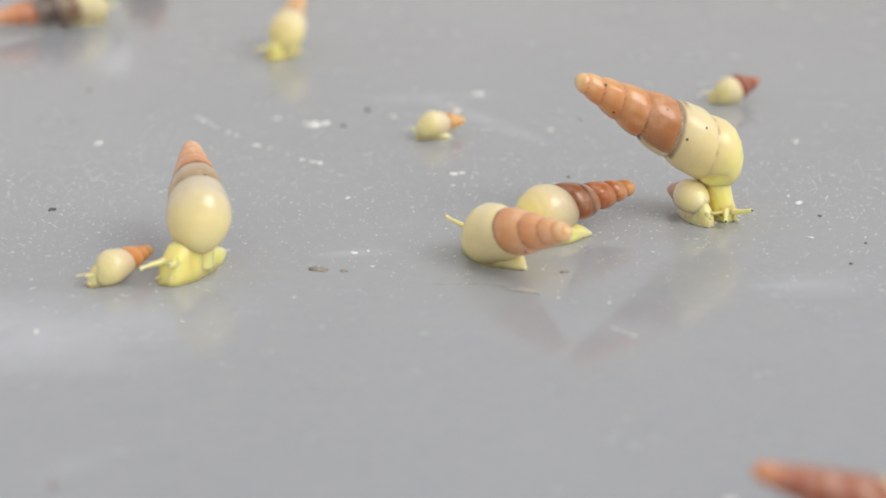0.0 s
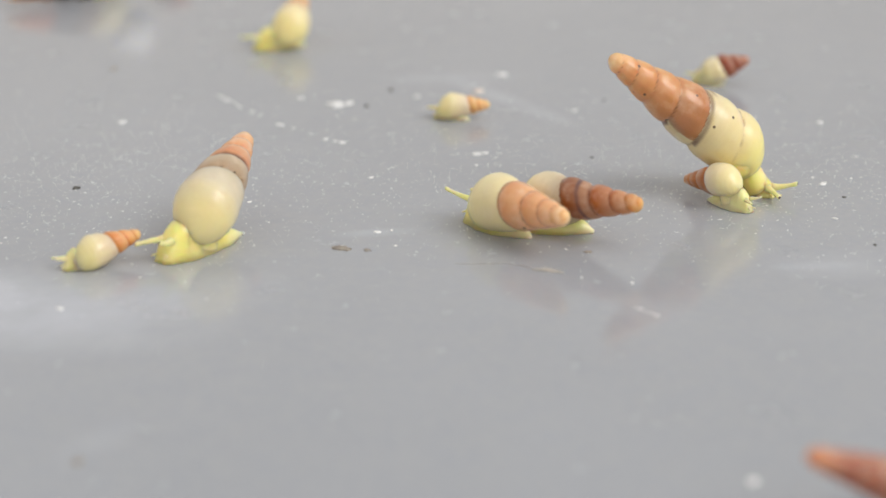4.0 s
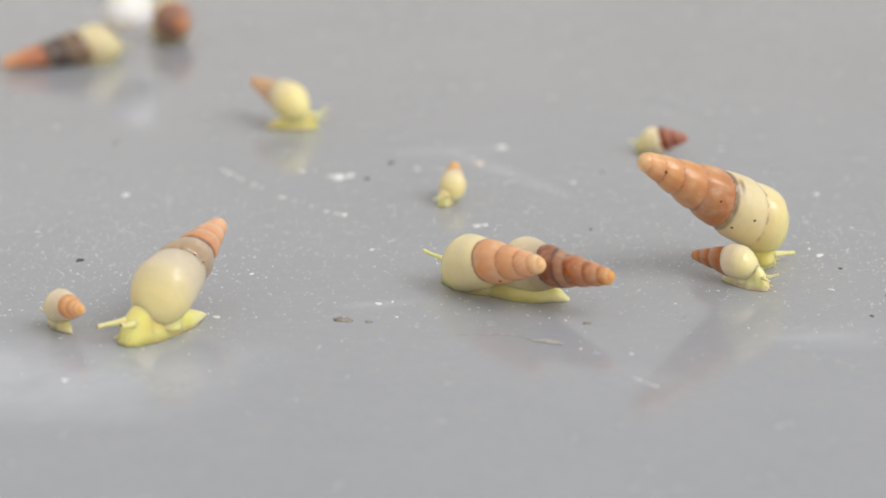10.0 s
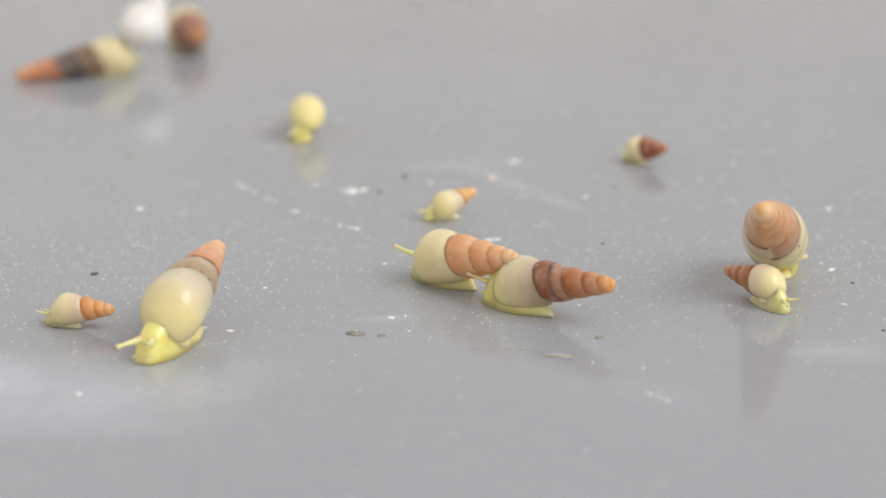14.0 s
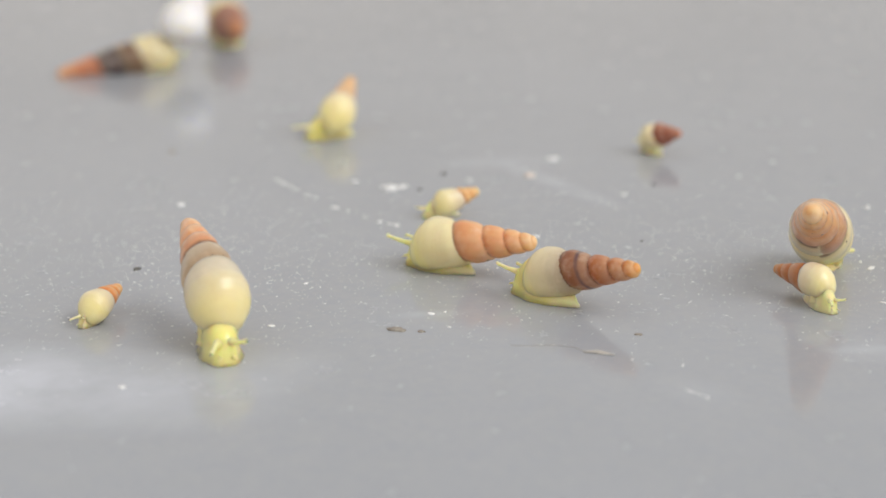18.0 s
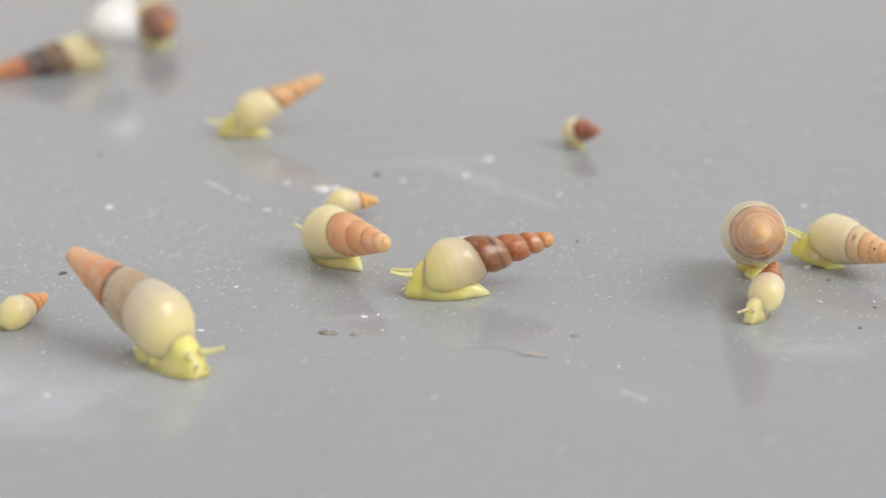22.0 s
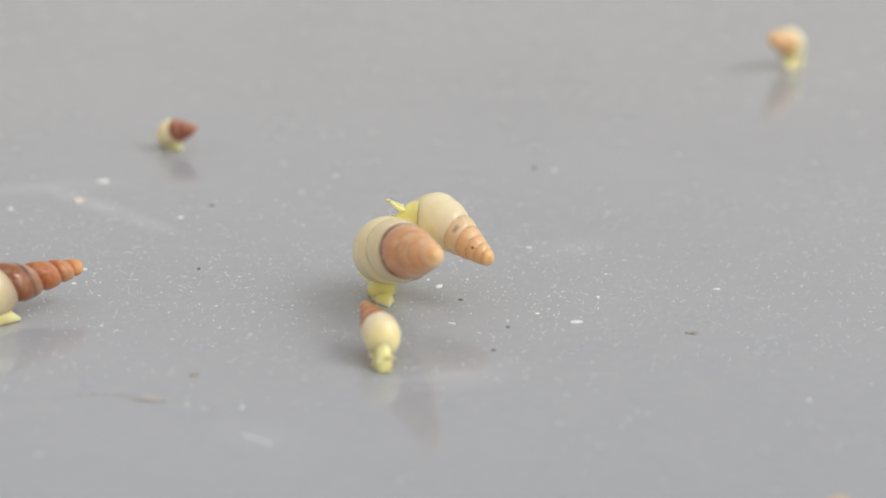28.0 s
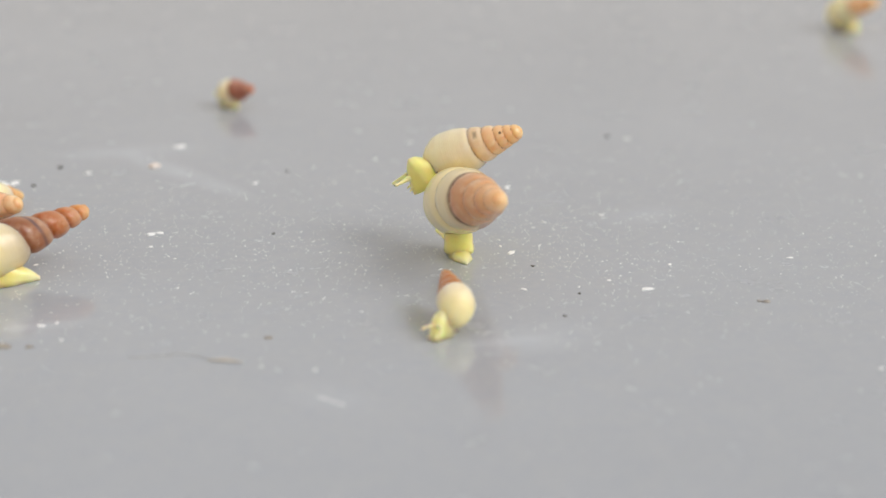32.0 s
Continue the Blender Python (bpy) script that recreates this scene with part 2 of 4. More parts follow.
MATS = {
    "A": shell_material("cream_and_pink_orange_shell", [(0.0, (0.81, 0.49, 0.29)), (1.9, (0.75, 0.40, 0.22)), (2.6, (0.66, 0.33, 0.17)), (2.98, (0.50, 0.25, 0.125)), (3.04, (0.44, 0.32, 0.21)), (3.4, (0.48, 0.37, 0.25)), (3.8, (0.56, 0.45, 0.32)), (4.1, (0.58, 0.51, 0.38)), (4.7, (0.71, 0.62, 0.46)), (5.2, (0.75, 0.66, 0.45))], mouth_amount=0.55, suture_amount=0.3, ring_colour=(0.17, 0.09, 0.065), band=0.7),
    "B": two_tone("pale_and_orange_small_shell", (0.79, 0.41, 0.15), (0.75, 0.34, 0.11), 4, (0.74, 0.60, 0.44), suture_amount=0.4, mouth_amount=0.45),
    "C": two_tone("cream_and_orange_shell", (0.83, 0.514, 0.264), (0.79, 0.385, 0.164), 5, CREAM, suture=(0.13, 0.055, 0.025), suture_amount=0.8, ring_colour=(0.42, 0.18, 0.07), dot_share=0.72),
    "D": shell_material("cream_and_brown_shell", [(0.0, (0.70, 0.34, 0.09)), (0.4, (0.60, 0.25, 0.06)), (1.2, (0.48, 0.165, 0.035)), (2.4, (0.43, 0.135, 0.028)), (3.0, (0.37, 0.125, 0.036)), (3.5, (0.31, 0.115, 0.04)), (3.97, (0.24, 0.08, 0.028)), (4.06, (0.52, 0.42, 0.29)), (4.35, (0.74, 0.63, 0.42)), (5.0, (0.86, 0.74, 0.45))], suture=(0.10, 0.04, 0.02), suture_amount=0.9, ring_colour=(0.09, 0.045, 0.06), mouth_amount=0.85),
    "E": shell_material("tall_orange_shell", [(0.0, (0.82, 0.50, 0.25)), (0.8, (0.76, 0.39, 0.16)), (2.6, (0.68, 0.32, 0.115)), (3.6, (0.60, 0.26, 0.09)), (3.97, (0.50, 0.21, 0.075)), (4.06, (0.80, 0.68, 0.42)), (5.0, (0.86, 0.73, 0.42)), (6.0, (0.90, 0.76, 0.36))], mouth_amount=0.8, suture_amount=0.85, ring_colour=(0.20, 0.10, 0.06), dot_share=0.80, band=0.6),
    "F": two_tone("milky_and_brown_small_shell", (0.56, 0.26, 0.085), (0.46, 0.18, 0.055), 4, (0.80, 0.69, 0.58), suture_amount=0.5, mouth_amount=0.3),
    "G": two_tone("clear_and_apricot_small_shell", (0.82, 0.50, 0.20), (0.80, 0.45, 0.17), 4, (0.76, 0.63, 0.48), suture_amount=0.4, mouth_amount=0.4),
    "H": two_tone("cream_and_apricot_shell", (0.79, 0.493, 0.235), (0.77, 0.464, 0.227), 5, (0.86, 0.738, 0.455), mouth_amount=0.6, band=0.6),
    "I": two_tone("pale_and_red_brown_small_shell", (0.38, 0.09, 0.03), (0.31, 0.068, 0.022), 4, (0.92, 0.79, 0.53), suture_amount=0.3, mouth_amount=0.5),
    "J": shell_material("dark_banded_shell", [(0.0, (0.69, 0.335, 0.137)), (2.3, (0.60, 0.227, 0.0907)), (2.98, (0.49, 0.177, 0.0817)), (3.02, (0.05, 0.0428, 0.0396)), (3.96, (0.09, 0.0543, 0.0544)), (4.02, (0.16, 0.0938, 0.0544)), (4.96, (0.22, 0.129, 0.068)), (5.02, CREAM), (6.5, (0.78, 0.696, 0.465))], mouth_amount=0.35, ring_colour=(0.05, 0.035, 0.035)),
    "L": two_tone("red_brown_shell", (0.52, 0.198, 0.0544), (0.26, 0.0741, 0.0363), 5, CREAM),
    "M": two_tone("red_orange_shell", (0.63, 0.237, 0.0817), (0.34, 0.0888, 0.0363), 6, CREAM),
    "N": shell_material("pale_and_peach_shell", [(0.0, (0.82, 0.50, 0.23)), (3.3, (0.80, 0.50, 0.26)), (4.4, (0.78, 0.58, 0.36)), (5.0, (0.82, 0.70, 0.48)), (6.5, (0.86, 0.76, 0.50))], mouth_amount=0.6, suture=(0.14, 0.05, 0.02), suture_amount=0.95, dot_share=0.78, ring_colour=(0.06, 0.04, 0.03), band=0.5),
    "P": two_tone("yellow_and_pale_orange_shell", (0.89, 0.553, 0.235), (0.87, 0.493, 0.182), 4, (0.89, 0.779, 0.343)),
    "O": two_tone("pale_and_light_orange_shell", (0.89, 0.533, 0.235), (0.89, 0.514, 0.227), 4, (0.91, 0.845, 0.525)),
}
WHITE_SHELL = shell_material("chalk_white_shell", [(0.0, (0.90, 0.89, 0.93)), (6.0, (0.88, 0.87, 0.92))], suture_amount=0.1, mouth_amount=0.1)
CHALK = plain_material("chalk_white", (0.78, 0.77, 0.75), (0.93, 0.92, 0.90))
PINK = plain_material("pale_pink_chip", (0.70, 0.58, 0.49), (0.80, 0.72, 0.65))
DARK = plain_material("dark_grit", (0.05, 0.047, 0.042), (0.16, 0.15, 0.13))
BROWN = plain_material("brown_grit", (0.20, 0.17, 0.14), (0.42, 0.37, 0.31))
ADDED_WALL = plain_material("added_wall_cream", (0.78, 0.72, 0.655), (0.85, 0.785, 0.715), 6.0, 0.85)
STRAW = plain_material("straw", (0.38, 0.34, 0.29), (0.62, 0.58, 0.53))
SPECK = plain_material("mineral_speck", (0.70, 0.70, 0.69), (0.92, 0.92, 0.91))


# ---- mesh helpers ----
def mesh_of(name, verts, faces, mats, smooth=True, index=None):
    me = bpy.data.meshes.new(name)
    me.from_pydata([tuple(v) for v in verts], [], faces)
    for m in mats:
        me.materials.append(m)
    if smooth:
        me.polygons.foreach_set("use_smooth", [True] * len(me.polygons))
    if index is not None:
        me.polygons.foreach_set("material_index", index)
    me.update()
    return me


def part(name, me, parent, label=""):
    ob = new(name, me)
    ob.parent = parent
    return tagged(ob, label)


def loft(rings, close=True):
    """Vertices and faces of a skin over equal rings of points; the ends are closed by a fan."""
    k = len(rings[0])
    verts = [p for r in rings for p in r]
    faces = [(i * k + j, i * k + (j + 1) % k, (i + 1) * k + (j + 1) % k, (i + 1) * k + j) for i in range(len(rings) - 1) for j in range(k)]
    if close:
        for start, turn in ((0, 1), ((len(rings) - 1) * k, -1)):
            mid = np.mean(verts[start:start + k], axis=0)
            verts.append(tuple(mid))
            c = len(verts) - 1
            for j in range(k):
                a, b = start + j, start + (j + 1) % k
                faces.append((c, b, a) if turn > 0 else (c, a, b))
    return verts, faces


def pieces_of(name, verts, faces, first, mats, values, lids=False):
    """One skin in two meshes, by a flag for each face, that meet with no crease, each closed inside by a lid if wanted; values: numbers for the vertices, by name."""
    whole = mesh_of(name, verts, faces, mats)
    normals = [v.normal.copy() for v in whole.vertices]
    bpy.data.meshes.remove(whole)
    out = []
    for side in (True, False):
        some = [fc for fc, f in zip(faces, first) if f == side]
        used = sorted({v for fc in some for v in fc})
        at = {v: i for i, v in enumerate(used)}
        me = mesh_of(name, [verts[v] for v in used], [tuple(at[v] for v in fc) for fc in some], mats)
        for key, numbers in values.items():
            me.attributes.new(key, 'FLOAT', 'POINT').data.foreach_set("value", [float(numbers[v]) for v in used])
        own = [normals[v] for v in used]
        if lids:
            bm = bmesh.new()
            bm.from_mesh(me)
            bmesh.ops.holes_fill(bm, edges=[e for e in bm.edges if e.is_boundary], sides=0)
            bm.to_mesh(me)
            bm.free()
        me.normals_split_custom_set_from_vertices(own)
        out.append(me)
    return out


def smooth_curve(x, xs, ys):
    """Values on a smooth curve through the stations (xs, ys)."""
    fine = np.linspace(xs[0], xs[-1], 400)
    y = np.interp(fine, xs, ys)
    for _ in range(3):
        y = np.convolve(np.pad(y, 8, mode='edge'), np.ones(17) / 17, mode='valid')
    return np.interp(x, fine, y)


def shell_meshes(name, length, radius, seam, turns, mat, dent=0.15, more=0, bulge=0.0, plump=0.0, grow=3.0, ring=(0, 0, 0.1), line=0.0):
    """A coiled turret shell: the mouth end below the origin, the tip at z = length. The last whorls and the spire above
    the seam are two meshes: `turns` whorls begin above the one at `seam`, a share of the length. Both carry the turns from the tip, the seam's
    groove (more: seams past that one; grow: how fast the whorls widen), the nearness of the mouth and a dark ring: its whorl, place on the whorl, half width and, if short, middle and half length in turns; line: half width of a dark line along the seam."""
    k = grow
    whorls = (turns - 0.5) * math.log1p(k) / math.log1p(k * seam)
    split = turns - 1
    low = 1.15 * radius
    ns, nf = 150, 56
    s = np.concatenate([np.linspace(0, 0.06, 10, endpoint=False), np.linspace(0.06, 1 + low / length, ns - 10)])
    env = smooth_curve(np.minimum(s, 1.0), [0, 0.02, 0.06, 0.3, 0.6, 0.82, 1.0], [0.19, 0.25, 0.31, 0.53 - 0.06 * bulge, 0.78 - 0.13 * bulge, 0.93 - 0.11 * bulge + plump, 1.0])
    cap = np.clip(s / 0.05, 0, 1)
    env = env * np.sqrt(np.clip(1 - (1 - cap) ** 2, 0.0004, 1))
    below = np.clip((s - 1) * length / low, 0, 1)
    env = np.where(s > 1, smooth_curve(below, [0, 0.25, 0.5, 0.75, 0.92, 1.0], [1.0, 0.97, 0.86, 0.65, 0.38, 0.15]), env)
    w = whorls * np.log1p(k * s) / np.log1p(k)
    verts, coil, groove, mouth, ringed, rise, seamward = [], [], [], [], [], [], []
    for i in range(ns):
        lean = 0.35 * radius * below[i] ** 2
        for j in range(nf):
            a = j / nf
            f = (w[i] + a) % 1.0
            kk = math.floor(w[i] + a)
            along = max(0.0, kk - a) / 8
            shade = along if along * 8 < split else max(split + 0.05, w[i] - 0.4) / 8
            off = abs((kk + f - ring[0]) - ring[1]) / ring[2]
            if len(ring) > 3:
                off = max(off, abs(a - ring[3]) / ring[4])
            # the seam's dark line: brown deposit and the crease's shade painted together
            if line:
                off = min(off, abs(kk + f - turns - 0.05) / line)
            ringed.append(math.cos(0.5 * math.pi * min(1.0, off)) ** 1.2)
            which = kk + (1 if f > 0.5 else 0)
            fade = (1.0 if which < turns + more else min(1.0, a / 0.3) if which == turns + more else 0.0) * min(1.0, s[i] / 0.05)
            d = abs(2 * f - 1)
            r = env[i] * radius * (1 - dent * fade * (d ** 3.4))
            r *= 1 + (0.010 * math.sin(2 * math.pi * a * 7 + 4.1 * kk) + 0.008 * math.sin(2 * math.pi * a * 13 + 2.3 * kk)) * (1 - below[i]) * (1 if along * 8 < split else 0.3)
            if s[i] > 1:
                r *= 1 + 0.10 * below[i] * math.cos(2 * math.pi * a)
            verts.append((r * math.cos(2 * math.pi * a) + lean, r * math.sin(2 * math.pi * a), length * (1 - s[i])))
            coil.append(shade)
            front = (0.5 + 0.5 * math.cos(2 * math.pi * a)) ** 1.3 * min(1.0, max(0.0, (s[i] - 0.62) / 0.42))
            mouth.append(min(1.0, float(below[i]) * 1.3 + 0.75 * front))
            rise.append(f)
            seamward.append(min(1.0, 0.03 + (abs(w[i] + a - turns) / 0.75) ** 1.4))
            groove.append(max(0.0, 1 - (1 - d) / 0.075) * fade)
    faces = [(i * nf + j, (i + 1) * nf + j, (i + 1) * nf + (j + 1) % nf, i * nf + (j + 1) % nf) for i in range(ns - 1) for j in range(nf)]
    verts += [(0, 0, length), (0.35 * radius, 0, -low)]
    coil += [0.0, coil[-1]]
    groove += [0.0, 0.0]
    mouth += [0.0, 1.0]
    ringed += [0.0, 0.0]
    rise += [0.0, 0.0]
    seamward += [1.0, 1.0]
    faces += [(len(verts) - 2, j, (j + 1) % nf) for j in range(nf)]
    faces += [(len(verts) - 1, (ns - 1) * nf + (j + 1) % nf, (ns - 1) * nf + j) for j in range(nf)]
    own = {"coil": coil, "groove": groove, "mouth": mouth, "ring": ringed, "rise": rise, "seamward": seamward}
    deep = [max(coil[v] for v in fc) * 8 > split for fc in faces]
    body, spire = pieces_of(name, verts, faces, deep, [mat], own, True)
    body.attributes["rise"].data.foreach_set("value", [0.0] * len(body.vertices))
    return body, spire


def body_meshes(length, width, height, mat, seed):
    """The soft body in two meshes, foot and head: a flat sole with a thin flared hem, a pointed low tail, a trunk that swells towards
    the shell's mouth and a blunt snout; x forward."""
    rnd = random.Random(seed)
    ph = [rnd.uniform(0, 6.28) for _ in range(3)]
    n, k = 54, 30
    xs = [0, 0.04, 0.12, 0.28, 0.5, 0.66, 0.78, 0.88, 0.95, 0.985, 1]
    us = np.linspace(0, 1, n) ** 0.9
    wds = width / 2 * smooth_curve(us, xs, [0.05, 0.18, 0.40, 0.72, 0.96, 1.0, 0.88, 0.72, 0.62, 0.46, 0.16])
    hts = height * smooth_curve(us, xs, [0.05, 0.15, 0.27, 0.42, 0.66, 0.94, 1.0, 0.80, 0.58, 0.40, 0.14])
    rings = []
    for u, wd, ht in zip(us, wds, hts):
        wob = 1 + 0.05 * math.sin(9 * u + ph[0]) + 0.03 * math.sin(23 * u + ph[1])
        ring = []
        for j in range(k):
            a = 2 * math.pi * j / k
            y, z = math.cos(a), math.sin(a)
            if z > 0:
                tall = min(1.0, ht / (0.55 * width))
                y, z = math.copysign(abs(y) ** 0.92, y), z ** 0.85
                waist = 1 - 0.20 * tall * math.sin(math.pi * min(1.0, z * 1.15) ** 0.6)
                ring.append((length * (u - 0.5) - 0.10 * height * z * u, y * wd * (wob if z < 0.3 else 1) * waist, ht * z + 0.00003))
            else:
                ring.append((length * (u - 0.5), y * wd * wob * 0.97, 0.00001))
        rings.append(ring)
    verts, faces = loft(rings)
    back = [np.mean([verts[v][0] for v in fc]) < 0.26 * length for fc in faces]
    thin = [0.75 * max(0.0, 1 - 3.2 * (x / length + 0.5)) for x, y, z in verts]
    return pieces_of("foot", verts, faces, back, [mat], {"thin": thin})


def tentacle_mesh(length, radius, bend, mat, eye):
    """A thin tapered stalk along x, a little bent, with a rounded bulb; the eye spot is a small cap on the bulb's end."""
    n, k = 20, 12
    rings, index = [], []
    for i in range(n):
        u = 1 - (1 - i / (n - 1)) ** 1.6
        r = radius * float(np.interp(u, [0, 0.12, 0.3, 0.75, 0.88, 0.95, 0.985, 1], [1.7, 1.3, 1.05, 0.72, 0.88, 0.84, 0.55, 0.3]))
        x, z = length * u, bend * length * u * u
        rings.append([(x, r * math.cos(2 * math.pi * j / k), z + r * math.sin(2 * math.pi * j / k)) for j in range(k)])
        if i < n - 1:
            index += [1 if eye and i >= n - 2 else 0] * k
    verts, faces = loft(rings)
    index += [0] * k + [1 if eye else 0] * k
    return mesh_of("tentacle", verts, faces, [mat, EYE], index=index)


def neck_mesh(length, r0, r1, mat):
    """The stalk between foot and shell, from the shell's middle down along -z, flared where it joins the foot."""
    n, k = 16, 22
    rings = []
    for i in range(n):
        u = i / (n - 1)
        r = float(np.interp(u, [0, 0.15, 0.5, 0.85, 1], [r0 * 0.6, r0, 0.5 * (r0 + r1) * 0.94, r1, r1 * 1.1]))
        rings.append([(r * math.cos(2 * math.pi * j / k) * (1 + 0.03 * math.sin(3 * j + i)), r * 0.86 * math.sin(2 * math.pi * j / k), -length * u) for j in range(k)])
    return mesh_of("neck", *loft(rings), [mat])


def mantle_mesh(r, size, mat):
    """The soft collar that fills the shell's mouth: a shallow uneven cushion, lower front of the last whorl."""
    n, k = 16, 28
    rings = []
    for i in range(n):
        v = math.pi * (i + 0.5) / n
        ring = []
        for j in range(k):
            a = 2 * math.pi * j / k
            lump = 1 + 0.03 * math.sin(3 * a + 1) + 0.02 * math.sin(5 * a + 4 * v)
            ring.append((r * (0.34 + 0.72 * size * lump * math.sin(v) * math.cos(a)), r * 0.78 * size * lump * math.sin(v) * math.sin(a), r * (-0.34 - 0.70 * size * lump * math.cos(v))))
        rings.append(ring)
    return mesh_of("mantle", *loft(rings), [mat])


SNAILS = {}


def snail(key, label, length, radius, seam, turns, foot, flesh=None, trunk=1.25, broad=1.4, mantle=1.0, reach=1.35, stem=0.62, ahead=0.0, stalk=1.0, **shape):
    """One snail, sizes in millimetres: length from the shell's middle to its tip, radius of the last whorl, length of the foot.
    seam, turns: where the spire's colour ends, and after how many turns; ahead: how far the foot lies before its middle; stalk: the eye stalks' share of their usual length."""
    flesh = flesh or FLESH
    thing = tagged(new("snail"), label, "snail", "snails on the floor")
    length, radius, foot = length * MM, radius * MM, foot * MM
    width = broad * radius
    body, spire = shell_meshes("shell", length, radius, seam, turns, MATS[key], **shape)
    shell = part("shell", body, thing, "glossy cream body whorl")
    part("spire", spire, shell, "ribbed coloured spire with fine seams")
    part("mantle", mantle_mesh(radius, mantle, flesh), shell, "pale yellow mantle collar at the shell's mouth")
    sole, front = body_meshes(foot, width, trunk * radius, flesh, len(key) + ord(key))
    neck = part("neck", neck_mesh(reach * radius, (0.08 + stem) * radius, stem * radius, flesh), thing)
    high = trunk * radius
    for piece, me in (("foot", sole), ("head", front)):
        ob = part(piece, me, thing, "moist yellow foot" if piece == "foot" else "")
        ob.location.x = ahead * MM
    for side in (1, -1):
        up = part("tentacle", tentacle_mesh(stalk * min(0.95 * MM, max(0.45 * MM, 0.22 * length)), max(0.05 * MM, 0.085 * radius), 0.10 * side, PALE_FLESH, True), ob, "thin eye stalk with a black tip")
        up.matrix_basis = pose(0.40 * foot, side * 0.14 * width, 0.56 * high, 0, -7 - 4 * side, side * 24)
        low = part("feeler", tentacle_mesh(0.06 * MM + 0.03 * length, max(0.025 * MM, 0.04 * radius), -0.1, flesh, False), ob)
        low.matrix_basis = pose(0.47 * foot, side * 0.13 * width, 0.22 * high, 0, 8, side * 30)
    SNAILS[key] = (thing, shell, neck, reach * radius)
    return thing


def crawl(key, rows):
    """Keys a snail: seconds, foot x y z, heading, shell middle x y z, the way of the tip (round from x, above the level)
    and, for a foot that climbs, how far its head is raised; millimetres and degrees."""
    thing, shell, neck = SNAILS[key][:3]
    things, shells, necks = [], [], []
    for t, x, y, z, heading, bx, by, bz, around, above, *rear in rows:
        base = pose(x * MM, y * MM, z * MM, 0, -sum(rear), heading)
        axis = Vector((math.cos(radians(above)) * math.cos(radians(around)), math.cos(radians(above)) * math.sin(radians(around)), math.sin(radians(above))))
        ahead = Vector((math.cos(radians(heading)), math.sin(radians(heading)), 0))
        side = (ahead * 0.5 - Vector((0, 0, 1)))
        xa = (side - axis * side.dot(axis)).normalized()
        ya = axis.cross(xa)
        mid = Vector((bx, by, bz)) * MM
        turn = Matrix((xa, ya, axis)).transposed().to_4x4()
        shells.append((t, base.inverted() @ (Matrix.Translation(mid) @ turn)))
        down = Vector((x, y, z + 0.2)) * MM + ahead * 0.0002
        q = (down - mid).to_track_quat("-Z", "Y").to_matrix().to_4x4()
        top = down + (mid - down).normalized() * SNAILS[key][3]
        necks.append((t, base.inverted() @ (Matrix.Translation(top) @ q)))
        things.append((t, base))
    walk(thing, things)
    walk(shell, shells)
    walk(neck, necks)


# ---- the floor ----
def floor():
    r = 40.0
    me = mesh_of("floor", [(-r, -r, 0), (r, -r, 0), (r, r, 0), (-r, r, 0)], [(0, 1, 2, 3)], [FLOOR], smooth=False)
    tagged(new("floor", me), "smooth wet grey cement floor with pale specks", "floor", kind="structure")


def wall(name, x0, x1, y0, y1, height):
    """A plain wall added out of view: closes the place, tones the floor's reflections."""
    verts = [(x, y, z) for z in (0, height) for x, y in ((x0, y0), (x1, y0), (x1, y1), (x0, y1))]
    faces = [(3, 2, 1, 0), (4, 5, 6, 7)] + [(i, (i + 1) % 4, 4 + (i + 1) % 4, 4 + i) for i in range(4)]
    tagged(new(name, mesh_of(name, verts, faces, [ADDED_WALL], smooth=False)), "plain cream wall added out of view to tone floor reflections", "wall", kind="structure")


floor()
# both walls are unseen additions; they dim light from behind and the left
wall("added_wall_north", -2.6, 2.6, 2.2, 2.35, 1.5)
wall("added_wall_west", -2.75, -2.6, -2.0, 2.35, 1.5)

# ---- the snails ----
snail("A", "large snail with cream body whorl, grey band and pink-orange spire", 4.6, 1.11, 0.745, 5, 3.7, mantle=0.7, broad=1.4, bulge=-0.05, ring=(4, 0.03, 0.17), trunk=1.15, more=0.5, dent=0.13, grow=2.6, ahead=0.1)
for bx, by, br in ((-1.72, -0.22, 0.10), (-1.83, 0.02, 0.08), (-1.60, -0.45, 0.06)):
    rings = [[(br * math.sin(v) * math.cos(2 * math.pi * j / 14) * MM, br * math.sin(v) * math.sin(2 * math.pi * j / 14) * MM, br * 0.85 * (1 - math.cos(v)) * MM) for j in range(14)] for v in [math.pi * (0.04 + 0.92 * i / 9) for i in range(10)]]
    part("slime_bubble", mesh_of("slime_bubble", *loft(rings), [BUBBLE]), SNAILS["A"][0], "tiny clear bubble of slime").location = (bx * MM, by * MM, 0)
snail("B", "small pale snail with an orange spire", 1.75, 0.58, 0.68, 4, 1.5, flesh=PALE_FLESH, broad=1.05, bulge=0.2)
snail("C", "snail with a cream body whorl and bright orange spire", 4.1, 1.04, 0.80, 5, 3.1, trunk=1.4, broad=1.6, ahead=0.3, stalk=1.15, dent=0.16, grow=4.0, bulge=0.2, ring=(5, 0.0, 0.03))
snail("D", "snail with cream body whorl and dark-banded brown spire", 4.0, 0.97, 0.80, 5, 3.1, trunk=1.45, broad=1.6, ahead=0.0, dent=0.21, grow=4.0, bulge=0.6, plump=0.08, ring=(4, 0.42, 0.11))
snail("E", "tallest snail, raised orange and cream turret shell", 5.9, 1.20, 0.62, 5, 1.9, trunk=0.5, broad=0.78, stem=0.44, dent=0.115, bulge=-0.5, reach=1.75, more=1, line=0.085, ring=(5, 0.2, 0.09, 0.4, 0.07))
